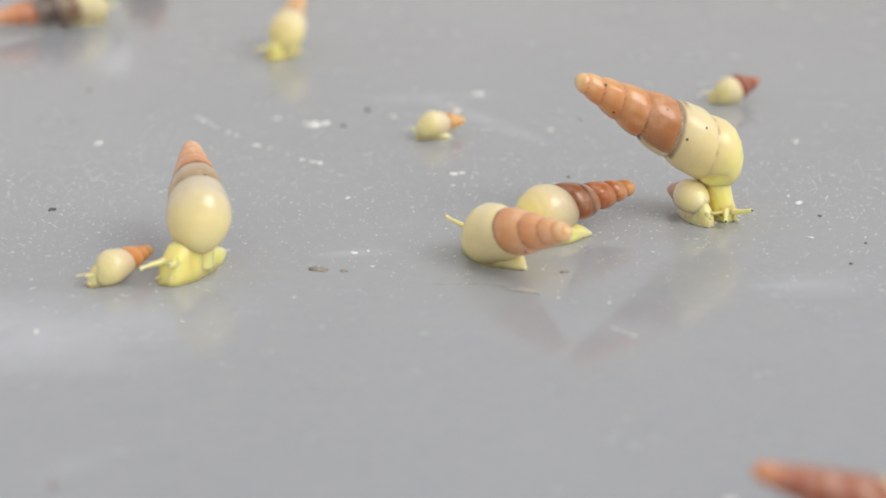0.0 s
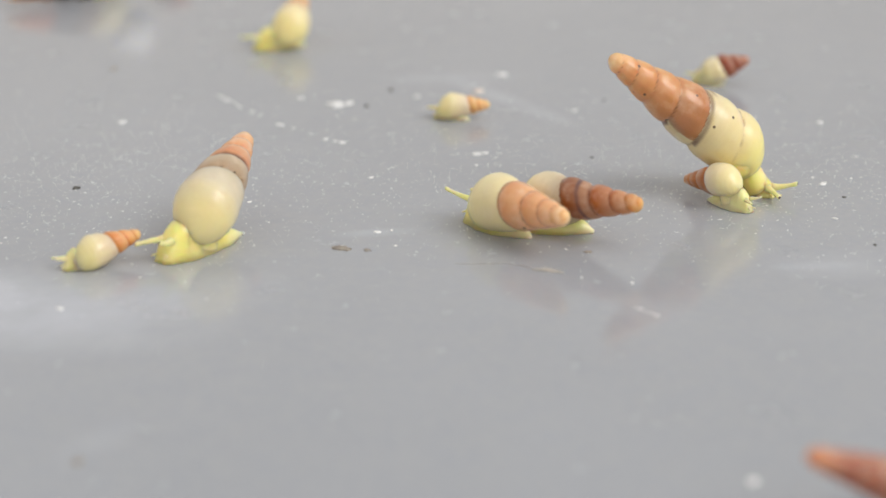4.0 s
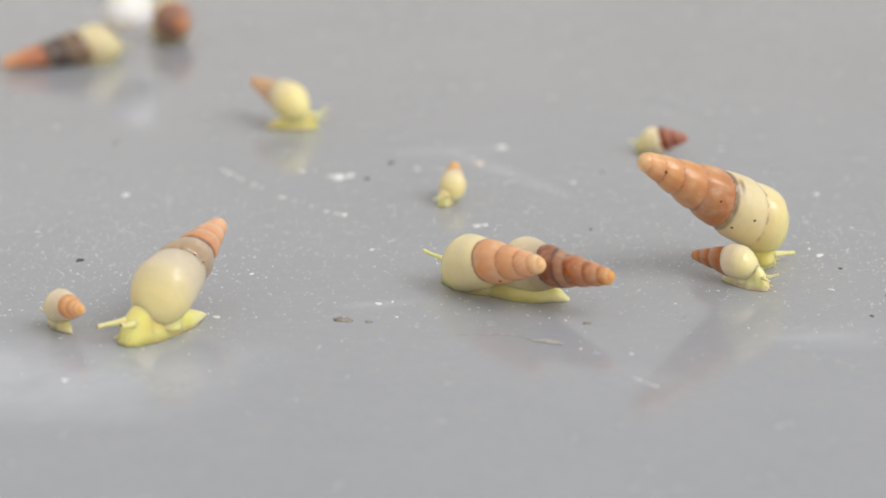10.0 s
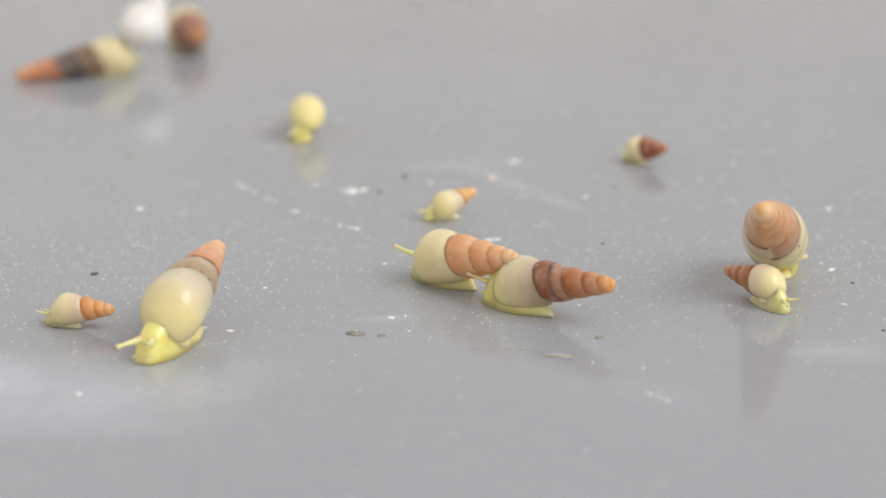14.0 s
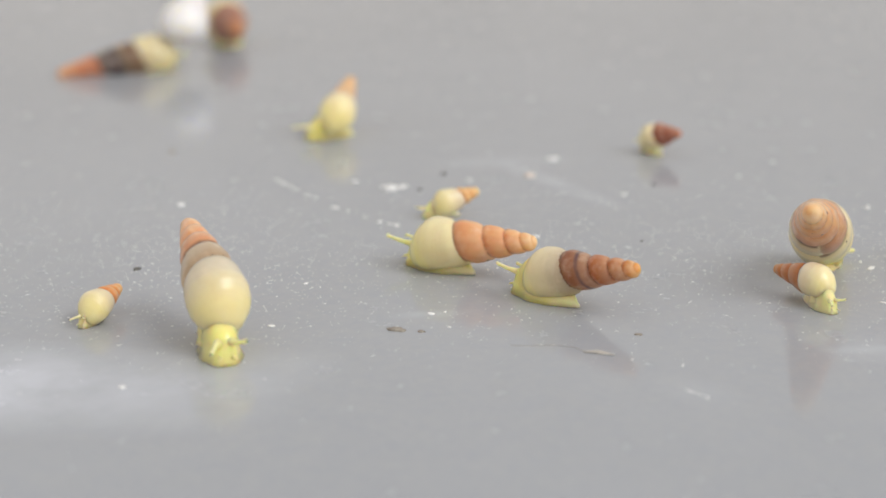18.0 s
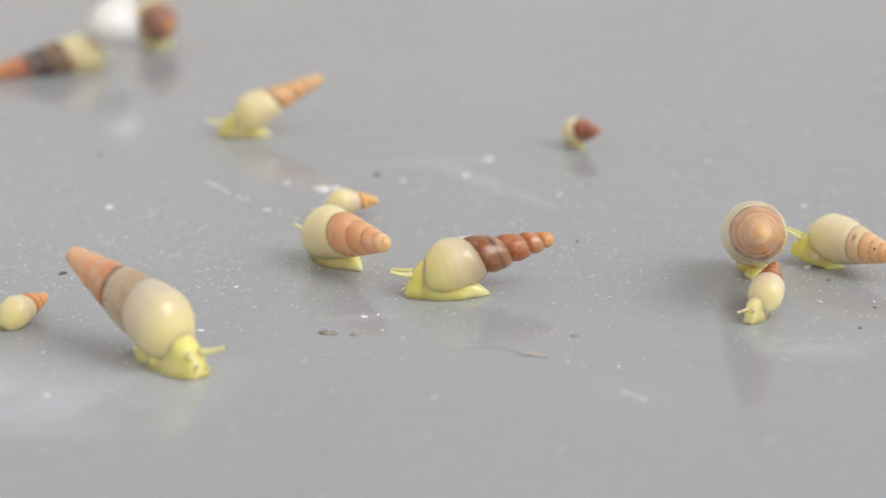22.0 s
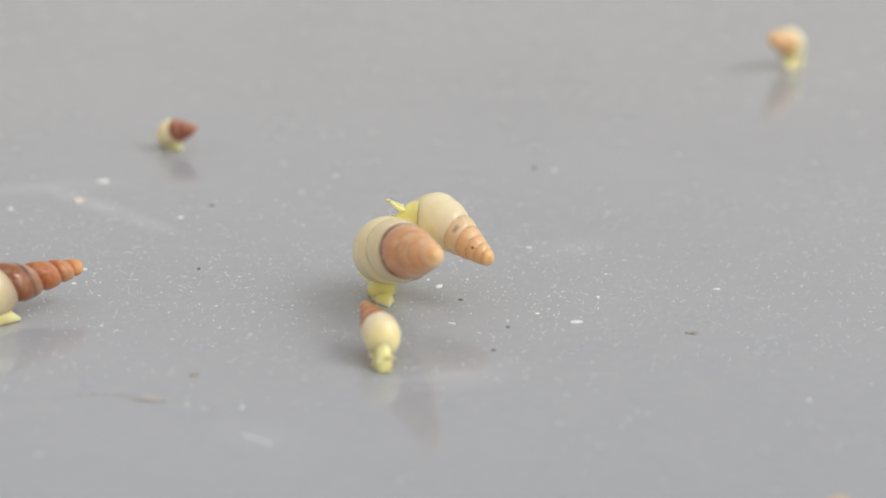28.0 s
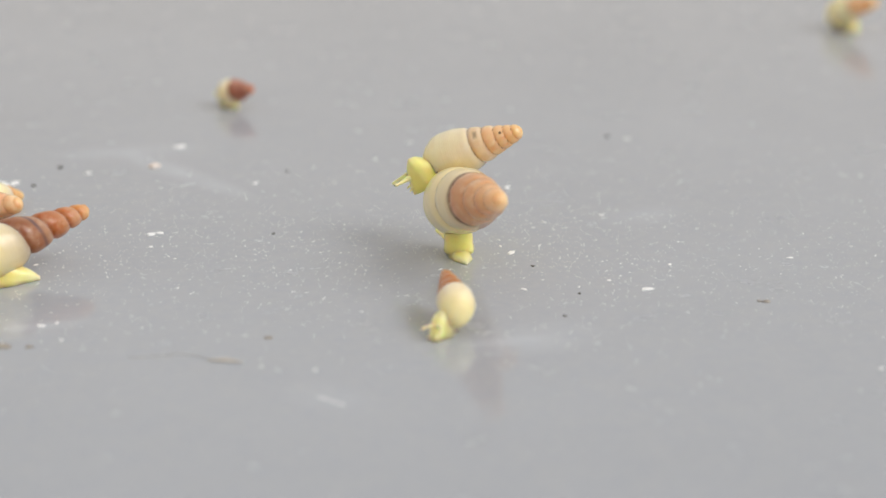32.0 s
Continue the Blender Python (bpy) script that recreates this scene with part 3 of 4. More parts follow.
snail("F", "small milky snail with brown spire beside the tall one", 2.1, 0.61, 0.68, 4, 2.0, plump=0.08, flesh=PALE_FLESH, trunk=1.35, broad=1.3, ahead=0.15, bulge=0.0)
snail("G", "small clear pale snail with an apricot spire", 1.6, 0.58, 0.60, 4, 1.6, flesh=PALE_FLESH, bulge=0.2)
snail("H", "cream snail with apricot spire, alone on the wet floor", 3.9, 0.91, 0.74, 5, 2.6, bulge=0.8, plump=0.1, ring=(5, 0.0, 0.1))
snail("I", "small pale snail with a dark red-brown spire", 1.68, 0.6, 0.80, 4, 1.5, flesh=PALE_FLESH, bulge=-1.1)
snail("J", "snail with dark-banded orange spire beside a white shell", 5.8, 1.15, 0.80, 6, 2.6, ring=(5, 0.05, 0.2))
snail("L", "snail with a red-brown shell beside a white shell", 3.2, 1.42, 0.85, 5, 2.4)
snail("M", "snail with a slender red-orange shell, alone on the wet floor", 4.2, 0.74, 0.85, 6, 3.0)
snail("N", "pale peach-spired snail climbing onto the tall snail", 3.1, 0.92, 0.64, 6, 2.2, dent=0.12, bulge=-0.2, plump=0.03, ring=(5, 0.45, 0.2, 0.68, 0.05))
snail("O", "snail with a light orange spire, alone on the wet floor", 3.2, 0.9, 0.70, 4, 2.2, flesh=PALE_FLESH, bulge=0.6)
snail("P", "pale orange snail with a yellow foot, alone on bare floor", 2.2, 0.85, 0.66, 4, 2.2, bulge=0.2)


# ---- the white shell in the back ----
def white_shell():
    thing = tagged(new("snail_shell"), "chalk-white shell leaning on a dark-banded snail", "shell")
    body, spire = shell_meshes("white_shell", 2.5 * MM, 1.42 * MM, 0.6, 4, WHITE_SHELL, dent=0.08)
    part("body_whorl", body, thing)
    part("spire", spire, thing)
    axis = Vector((0.25, 0.72, 0.52)).normalized()
    thing.matrix_basis = Matrix.Translation(Vector((-19.45, 38.60, 2.70)) * MM) @ axis.to_track_quat("Z", "X").to_matrix().to_4x4()


white_shell()


# ---- chips, grit and specks on the floor ----
def chip_mesh(name, size, thick, mat, rnd, stretch=1.0):
    """A small flake: an uneven outline, a thin rim and a smaller, lumpy top."""
    k = rnd.randint(7, 10)
    turn = rnd.uniform(0, math.pi)
    out = []
    for j in range(k):
        a = 2 * math.pi * j / k + rnd.uniform(-0.25, 0.25)
        r = size * rnd.uniform(0.6, 1.15)
        x, y = r * math.cos(a) * stretch, r * math.sin(a)
        out.append((x * math.cos(turn) - y * math.sin(turn), x * math.sin(turn) + y * math.cos(turn)))
    rings = [[(x, y, 0) for x, y in out], [(x * 0.95, y * 0.95, thick * 0.6) for x, y in out], [(x * 0.6, y * 0.6, thick * rnd.uniform(0.8, 1.2)) for x, y in out]]
    return mesh_of(name, *loft(rings), [mat], smooth=False)


def chips(name, label, category, group, mat, places, thick, stretch):
    rnd = random.Random(name)
    for x, y, r in places:
        me = chip_mesh(name, r * MM, thick * r * MM, mat, rnd, rnd.uniform(1.0, stretch))
        ob = tagged(new(name, me), label, category, group)
        ob.location = (x * MM, y * MM, 0)


chips("paint_chip", "tiny flat white paint chip lying on the floor", "chip", "white chips", CHALK, [
    (-3.6, 1.0, 0.09), (15.3, 3.5, 0.08), (0.4, 4.0, 0.2), (0.75, 4.15, 0.13), (-3.1, -5.3, 0.12), (-2.6, -5.1, 0.07), (4.7, 10.5, 0.12), (10.0, 13.5, 0.09),
    (14.8, 8.4, 0.15), (-14.5, 8.9, 0.17), (-5.0, 5.7, 0.15), (-7.3, 12.7, 0.13), (-2.15, 12.85, 0.16), (-7.8, 8.4, 0.12), (21.7, 15.5, 0.1), (11.9, 16.2, 0.1)], 0.35, 1.6)
chips("paint_chip", "tiny flat white paint chip lying on the floor", "chip", "white chips", CHALK, [
    (13.35, 0.0, 0.14), (13.0, -4.0, 0.09), (0.4, 2.5, 0.1), (23.2, -2.0, 0.09), (17.7, 4.1, 0.09), (13.1, 0.8, 0.07), (18.7, -2.1, 0.08), (16.1, -3.5, 0.08),
    (3.7, -9.8, 0.05), (-7.9, -1.9, 0.08), (-12.6, -12.4, 0.11), (-8.6, -6.6, 0.1), (-2.4, -6.7, 0.08), (17.2, -4.6, 0.15), (22.3, -12.65, 0.07), (5.3, -10.3, 0.06)], 0.35, 1.8)
chips("paint_flake", "larger broken white paint flake on the floor", "flake", "paint flakes", CHALK, [
    (-5.6, 11.5, 0.34), (-5.1, 11.8, 0.2), (-5.95, 11.75, 0.16), (1.7, 16.7, 0.30), (7.03, -24.1, 0.15)], 0.3, 1.7)
chips("paint_flake", "thin white flake in a scraped trail across the floor", "flake", "scraped trail", CHALK, [
    (-10.8, 12.9, 0.10), (-10.5, 12.4, 0.12), (-10.1, 11.9, 0.09), (-9.8, 11.3, 0.10), (-9.2, 10.5, 0.09), (-8.8, 10.0, 0.07), (-7.7, 8.3, 0.1), (-7.2, 7.9, 0.08),
    (-6.4, 7.0, 0.08), (-5.7, 6.2, 0.12), (-5.3, 5.9, 0.1)], 0.3, 2.0)
chips("paint_flake", "thin white flake of a short scratch in the floor", "flake", "short scratch", CHALK, [
    (5.21 + 0.12 * i, -12.40 - 0.135 * i, 0.038 + 0.014 * (i % 2)) for i in range(6)], 0.3, 2.0)
chips("pink_chip", "pale pink chip lying flat on the floor", "chip", "", PINK, [(0.59, 13.65, 0.28)], 0.4, 1.3)
chips("grit", "single dark grain of grit on the floor", "grit", "dark grit", DARK, [
    (-14.6, -0.22, 0.13), (-3.36, 14.02, 0.14), (14.8, -4.7, 0.06), (4.95, 3.5, 0.07), (20.9, 16.0, 0.11), (6.1, 12.1, 0.08), (-4.3, 11.3, 0.11), (13.8, -1.6, 0.07),
    (13.8, -6.8, 0.07)], 0.55, 1.4)
chips("dirt_crumb", "brown crumb of dirt on the floor", "crumb", "brown crumbs", BROWN, [
    (-4.25, -6.95, 0.21), (-4.0, -7.08, 0.15), (-3.35, -7.15, 0.14), (4.05, -7.4, 0.12), (-16.6, 18.2, 0.16), (20.83, -6.37, 0.13), (20.6, -6.3, 0.1), (-9.9, -22.9, 0.16)], 0.35, 1.8)


def straw_sliver():
    """A dry splinter of straw: a ragged lengthwise strip with a thin fibre trailing from it."""
    rnd = random.Random(5)
    thing = tagged(new("straw_sliver"), "dry pale straw splinter with a trailing fibre", "straw")
    for name, length, width, thick, off in (("splinter", 1.05, 0.11, 0.06, 0.0), ("chaff", 0.6, 0.08, 0.04, 0.15)):
        n, k = 14, 8
        rings = []
        for i in range(n):
            u = i / (n - 1)
            r = width * (0.35 + 0.65 * math.sin(math.pi * u)) * rnd.uniform(0.8, 1.2)
            rings.append([((u - 0.5) * length * MM, (r * math.cos(2 * math.pi * j / k) + off + 0.05 * math.sin(4 * u)) * MM, max(0.0, thick * (0.5 + 0.5 * math.sin(2 * math.pi * j / k)) * rnd.uniform(0.8, 1.1)) * MM) for j in range(k)])
        part(name, mesh_of(name, *loft(rings), [STRAW], smooth=False), thing)
    rings = []
    for i in range(40):
        u = i / 39
        x, y = -0.5 - 2.6 * u, 0.12 + 0.25 * math.sin(5 * u) + 0.2 * u
        rings.append([(x * MM, (y + 0.008 * math.cos(2 * math.pi * j / 5)) * MM, (0.008 + 0.008 * math.sin(2 * math.pi * j / 5)) * MM) for j in range(5)])
    part("fibre", mesh_of("fibre", *loft(rings), [STRAW]), thing)
    thing.matrix_basis = pose(2.65 * MM, -9.25 * MM, 0, 0, 0, -14)


straw_sliver()


def specks(count):
    """Fine pale mineral specks strewn over the wet floor."""
    rnd = random.Random(11)
    verts, faces = [], []
    centres = [(rnd.uniform(-24, 36), rnd.uniform(-8, 10), rnd.uniform(1.5, 4)) for _ in range(30)]
    for i in range(count):
        if rnd.random() < 0.35:
            cx, cy, sp = rnd.choice(centres)
            x, y = rnd.gauss(cx, sp), rnd.gauss(cy, sp)
        else:
            x, y = rnd.uniform(-28, 40), rnd.triangular(-12, 16, 1)
        r = min(0.036, 0.0085 * math.exp(abs(rnd.gauss(0, 0.75))))
        b = len(verts)
        a0 = rnd.uniform(0, 6.28)
        st, tc, ts = rnd.uniform(0.7, 2.2), math.cos(a0), math.sin(a0)
        for j in range(5):
            a = a0 + 2 * math.pi * j / 5
            u, v = r * st * math.cos(a) * rnd.uniform(0.6, 1.2), r * math.sin(a) * rnd.uniform(0.6, 1.2)
            verts.append(((x + u * tc - v * ts) * MM, (y + u * ts + v * tc) * MM, 0.0))
        verts.append((x * MM, y * MM, r * 0.7 * MM))
        faces += [(b + j, b + (j + 1) % 5, b + 5) for j in range(5)]
    ob = new("mineral_specks", mesh_of("mineral_specks", verts, faces, [SPECK], smooth=False))
    tagged(ob, "fine white mineral specks strewn over the floor", "specks", kind="stuff")


specks(11000)


def motions():
    crawl("A", [
        (0, -8.32, -6.73, 0.00, -117, -8.18, -6.73, 1.91, 100, 15),
        (0.5, -8.36, -6.76, 0.00, -123, -8.21, -6.75, 1.87, 94, 14),
        (1, -8.40, -6.78, 0.00, -128, -8.24, -6.78, 1.83, 92, 13),
        (2, -8.52, -6.83, 0.00, -133, -8.34, -6.83, 1.72, 89, 14),
        (4, -8.91, -6.89, 0.00, -130, -8.73, -6.89, 1.51, 78, 15),
        (7, -9.52, -7.27, 0.00, -136, -9.34, -7.26, 1.54, 68, 13),
        (9, -9.83, -7.85, 0.00, -133, -9.80, -7.85, 1.57, 71, 13),
        (11, -10.29, -7.87, 0.00, -127, -10.30, -7.87, 1.45, 71, 12),
        (13, -10.34, -8.10, 0.00, -126, -10.26, -8.10, 1.57, 73, 9),
        (14.5, -10.23, -8.09, 0.00, -107, -10.19, -8.08, 1.35, 81, 11),
        (17, -10.26, -8.41, 0.00, -83, -10.04, -8.40, 1.75, 96, 11),
        (17.5, -10.23, -8.56, 0.00, -77, -10.05, -8.53, 1.77, 103, 16),
        (18, -10.15, -8.73, 0.00, -71, -10.05, -8.70, 1.79, 112, 18),
        (19, -9.97, -9.02, 0.00, -60, -10.02, -9.02, 1.79, 124, 17),
        (20, -9.85, -9.19, 0.00, -53, -9.95, -9.20, 1.64, 131, 17),
        (21, -9.67, -9.37, 0.00, -49, -9.78, -9.38, 1.48, 135, 17),
        (22, -9.33, -9.71, 0.00, -44, -9.40, -9.72, 1.48, 141, 19),
        (23, -9.13, -10.16, 0.00, -42, -9.13, -10.16, 1.48, 140, 18),
        (25, -9.19, -10.77, 0.00, -45, -9.15, -10.77, 1.44, 136, 17),
        (32, -9.19, -10.77, 0.00, -45, -9.15, -10.77, 1.44, 136, 17),
    ])
    crawl("B", [
        (0, -11.15, -8.04, 0.00, -139, -10.96, -8.04, 0.56, 50, 5),
        (1, -11.49, -8.37, 0.00, -139, -11.28, -8.38, 0.62, 50, 6),
        (2, -11.84, -8.61, 0.00, -141, -11.61, -8.61, 0.65, 48, 8),
        (3, -12.22, -8.71, 0.00, -146, -11.93, -8.68, 0.61, 44, 7),
        (4, -12.57, -8.72, 0.00, -157, -12.25, -8.72, 0.57, 37, 9),
        (7, -13.37, -8.57, 0.00, -219, -13.40, -8.57, 0.75, -35, 9),
        (9, -13.73, -8.06, 0.00, -230, -13.72, -8.06, 0.86, -55, 11),
        (11, -13.67, -7.28, 0.00, -230, -13.62, -7.28, 0.76, -50, 10),
        (13, -14.11, -6.61, 0.00, -210, -14.06, -6.61, 0.72, -20, 7),
        (14.5, -14.57, -5.91, 0.00, -197, -14.37, -5.90, 0.62, -7, 2),
        (17, -14.74, -6.02, 0.00, -129, -14.70, -6.02, 0.63, 61, 3),
        (19, -15.07, -6.41, 0.00, -103, -14.89, -6.40, 0.58, 71, 8),
        (21, -15.05, -6.32, 0.00, -140, -14.88, -6.31, 0.52, 66, 3),
        (23, -15.23, -5.79, 0.00, -141, -15.09, -5.79, 0.51, 66, 1),
        (32, -15.23, -5.79, 0.00, -141, -15.09, -5.79, 0.51, 66, 1),
    ])
    crawl("C", [
        (0, 2.04, -6.22, 0.00, 126, 1.66, -6.22, 1.02, -53, 15),
        (0.5, 1.99, -6.14, 0.00, 126, 1.60, -6.14, 1.10, -51, 13),
        (1, 1.93, -6.04, 0.00, 126, 1.53, -6.05, 1.16, -50, 11),
        (1.5, 1.86, -5.94, 0.00, 127, 1.46, -5.94, 1.21, -53, 11),
        (2, 1.78, -5.80, 0.00, 127, 1.38, -5.81, 1.23, -56, 9),
        (4, 1.37, -5.13, 0.00, 132, 1.11, -5.14, 1.04, -58, 8),
        (7, 1.10, -4.77, 0.00, 145, 0.61, -4.78, 0.96, -50, 14),
        (9, 0.97, -4.26, 0.00, 135, 0.48, -4.27, 0.96, -54, 14),
        (11, 0.34, -3.23, 0.00, 140, -0.27, -3.24, 1.08, -51, 11),
        (13, -0.26, -2.27, 0.00, 136, -0.98, -2.29, 1.09, -54, 9),
        (14.5, -1.36, -1.15, 0.00, 135, -1.62, -1.16, 1.06, -43, 12),
        (17, -2.23, -0.66, 0.00, 146, -2.54, -0.67, 1.06, -28, 10),
        (19, -3.15, 0.33, 0.00, 144, -3.57, 0.31, 1.02, -23, 6),
        (21, -3.81, 0.48, 0.00, 131, -4.37, 0.47, 1.13, -45, 9),
        (21.5, -3.97, 0.63, 0.00, 128, -4.52, 0.64, 1.20, -52, 9),
        (22, -4.14, 0.84, 0.00, 126, -4.66, 0.86, 1.27, -55, 7),
        (22.5, -4.30, 1.06, 0.00, 125, -4.79, 1.08, 1.32, -56, 8),
        (23, -4.46, 1.25, 0.00, 124, -4.90, 1.26, 1.34, -53, 3),
        (25, -5.05, 1.69, 0.00, 123, -5.28, 1.71, 1.30, -52, 4),
        (26, -5.44, 2.26, 0.00, 123, -5.64, 2.29, 1.38, -52, 5),
        (28.5, -6.56, 4.55, 0.00, 127, -6.86, 4.61, 1.18, -48, 5),
        (32, -6.74, 3.35, 0.00, 132, -7.03, 3.40, 1.39, -40, 13),
    ])
    crawl("D", [
        (0, 3.81, -4.06, 0.00, -162, 3.50, -4.06, 1.05, 31, 4),
        (0.5, 3.72, -4.27, 0.00, -174, 3.44, -4.26, 1.05, 30, 2),
        (1, 3.63, -4.46, 0.00, -184, 3.38, -4.45, 1.04, -35, 19),
        (1.5, 3.55, -4.52, 0.00, -193, 3.31, -4.52, 1.04, -37, 17),
        (2, 3.44, -4.67, 0.00, -197, 3.22, -4.67, 1.04, -38, 14),
        (2.5, 3.33, -4.80, 0.00, -199, 3.12, -4.80, 1.05, -36, 11),
        (3, 3.17, -4.89, 0.00, -200, 2.99, -4.88, 1.06, -37, 9),
        (4, 2.95, -4.97, 0.00, -200, 2.80, -4.97, 1.10, -40, 9),
        (7, 2.58, -4.90, 0.00, -201, 2.46, -4.90, 1.14, -43, 10),
        (9, 2.37, -4.60, 0.00, -197, 2.16, -4.60, 1.26, -45, 7),
        (11, 1.94, -4.49, 0.00, -213, 1.93, -4.49, 1.10, -41, 5),
        (13, 1.55, -4.32, 0.00, -219, 1.54, -4.32, 0.89, -37, 10),
        (14.5, 1.41, -4.25, 0.00, -222, 1.51, -4.25, 0.99, -39, 10),
        (17, 1.22, -3.83, 0.00, -224, 1.32, -3.82, 0.96, -40, 12),
        (19, 0.78, -3.37, 0.00, -223, 0.88, -3.37, 0.97, -37, 14),
        (19.5, 0.64, -3.33, 0.00, -218, 0.75, -3.34, 0.98, -33, 14),
        (20, 0.48, -3.32, 0.00, -208, 0.63, -3.33, 1.01, -31, 16),
        (20.5, 0.32, -3.30, 0.00, -197, 0.51, -3.30, 1.04, 24, 2),
        (21, 0.15, -3.24, 0.00, -189, 0.36, -3.23, 1.07, 20, 6),
        (23, -0.59, -2.59, 0.00, -182, -0.57, -2.60, 1.17, 16, 10),
        (25, -1.49, -2.01, 0.00, -179, -1.34, -2.03, 1.12, 25, 5),
        (26, -2.02, -1.93, 0.00, -180, -1.83, -1.96, 1.05, 25, 6),
        (28.5, -3.15, -1.32, 0.00, -175, -2.92, -1.37, 1.11, 31, 2),
        (29, -3.43, -1.37, 0.00, -178, -3.16, -1.42, 1.09, 30, 3),
        (30.5, -4.49, -0.51, 0.00, -178, -4.19, -0.57, 0.97, 26, 5),
        (32, -4.91, -0.71, 0.00, -178, -4.93, -0.71, 1.13, 35, 10),
    ])
    crawl("E", [
        (0, 10.21, -1.34, 0.00, -75, 9.71, -1.34, 2.51, -168, 30),
        (2, 10.43, -0.67, 0.00, -65, 9.71, -0.67, 1.97, -165, 38),
        (4, 10.64, -0.92, 0.00, -50, 9.69, -0.93, 1.96, -165, 36),
        (7, 11.35, -0.46, 0.00, -10, 10.52, -0.48, 1.97, -164, 32),
        (7.5, 11.39, -0.65, 0.00, 1, 10.65, -0.71, 1.97, -160, 35),
        (8, 11.23, -0.77, 0.00, 13, 10.69, -0.86, 1.97, -158, 34),
        (8.5, 11.12, -1.02, 0.00, 24, 10.78, -1.07, 1.97, -152, 34),
        (9, 10.94, -1.19, 0.00, 33, 10.74, -1.19, 1.97, -153, 31),
        (9.5, 10.81, -1.26, 0.00, 40, 10.69, -1.24, 1.96, -154, 29),
        (10, 10.78, -1.36, 0.00, 45, 10.71, -1.34, 1.92, -154, 29),
        (10.5, 10.89, -1.03, 0.00, 48, 10.85, -1.02, 1.88, -152, 29),
        (11, 11.17, -1.16, 0.00, 52, 11.14, -1.16, 1.85, -154, 29),
        (11.5, 11.05, -1.65, 0.00, 56, 11.01, -1.65, 1.84, -136, 35),
        (12, 11.07, -1.53, 0.00, 60, 11.02, -1.53, 1.83, -130, 33),
        (12.5, 11.15, -1.37, 0.00, 63, 11.06, -1.37, 1.82, -125, 30),
        (13, 11.32, -1.23, 0.00, 66, 11.15, -1.23, 1.78, -117, 28),
        (14.5, 11.50, -0.28, 0.00, 69, 11.06, -0.29, 1.34, -102, 25),
        (17, 11.66, -0.17, 0.00, 66, 11.26, -0.18, 1.39, -101, 24),
        (19, 11.81, 0.38, 0.00, 63, 11.58, 0.37, 1.28, -107, 23),
        (21, 11.32, -0.92, 0.00, 71, 11.20, -0.92, 1.60, -104, 19),
        (23, 11.06, -0.73, 0.00, 92, 11.13, -0.73, 1.60, -94, 14),
        (25, 10.76, -0.92, 0.00, 91, 11.14, -0.96, 1.54, -92, 12),
        (26, 11.03, -1.32, 0.00, 95, 11.21, -1.35, 1.80, -88, 12),
        (28.5, 11.14, -0.92, 0.00, 94, 11.27, -0.95, 1.82, -83, 16),
        (29, 11.21, -0.82, 0.00, 95, 11.26, -0.83, 1.93, -84, 17),
        (30.5, 11.35, -0.75, 0.00, 92, 11.41, -0.76, 2.09, -88, 16),
        (32, 11.43, -0.22, 0.00, 95, 11.28, -0.19, 2.12, -85, 16),
    ])
    crawl("F", [
        (0, 9.10, -1.84, 0.00, -59, 9.07, -1.84, 0.87, 105, -9),
        (2, 9.18, -2.19, 0.00, -49, 9.09, -2.19, 0.97, 116, -16),
        (4, 9.37, -2.55, 0.00, -46, 9.26, -2.56, 1.00, 125, -14),
        (7, 9.61, -3.09, 0.00, -36, 9.42, -3.09, 0.95, 128, -8),
        (9, 9.91, -3.18, 0.00, -36, 9.82, -3.18, 0.75, 137, 1),
        (11, 9.87, -3.52, 0.00, -46, 9.77, -3.53, 0.96, 134, -10),
        (13, 10.14, -3.82, 0.00, -39, 10.00, -3.82, 0.85, 137, 2),
        (14.5, 10.25, -4.19, 0.00, -62, 10.38, -4.18, 0.84, 125, -2),
        (17, 10.53, -4.12, 0.00, -63, 10.54, -4.12, 0.91, 126, -3),
        (19, 10.67, -4.57, 0.00, -72, 10.68, -4.57, 0.91, 125, 1),
        (21, 10.82, -5.09, 0.00, -98, 10.87, -5.09, 0.87, 97, 7),
        (23, 10.40, -5.71, 0.00, -140, 10.66, -5.71, 0.74, 54, 14),
        (25, 10.08, -6.23, 0.00, -145, 10.35, -6.26, 0.88, 44, 8),
        (26, 9.95, -6.60, 0.00, -128, 10.07, -6.62, 0.92, 55, 12),
        (28.5, 10.04, -7.18, 0.00, -83, 10.10, -7.19, 0.90, 105, 8),
        (29, 10.15, -7.03, 0.00, -78, 10.22, -7.05, 0.91, 109, 4),
        (30.5, 10.03, -7.22, 0.00, -102, 10.20, -7.25, 0.86, 100, 5),
        (32, 9.83, -7.55, 0.00, -126, 10.06, -7.59, 0.87, 91, 11),
    ])
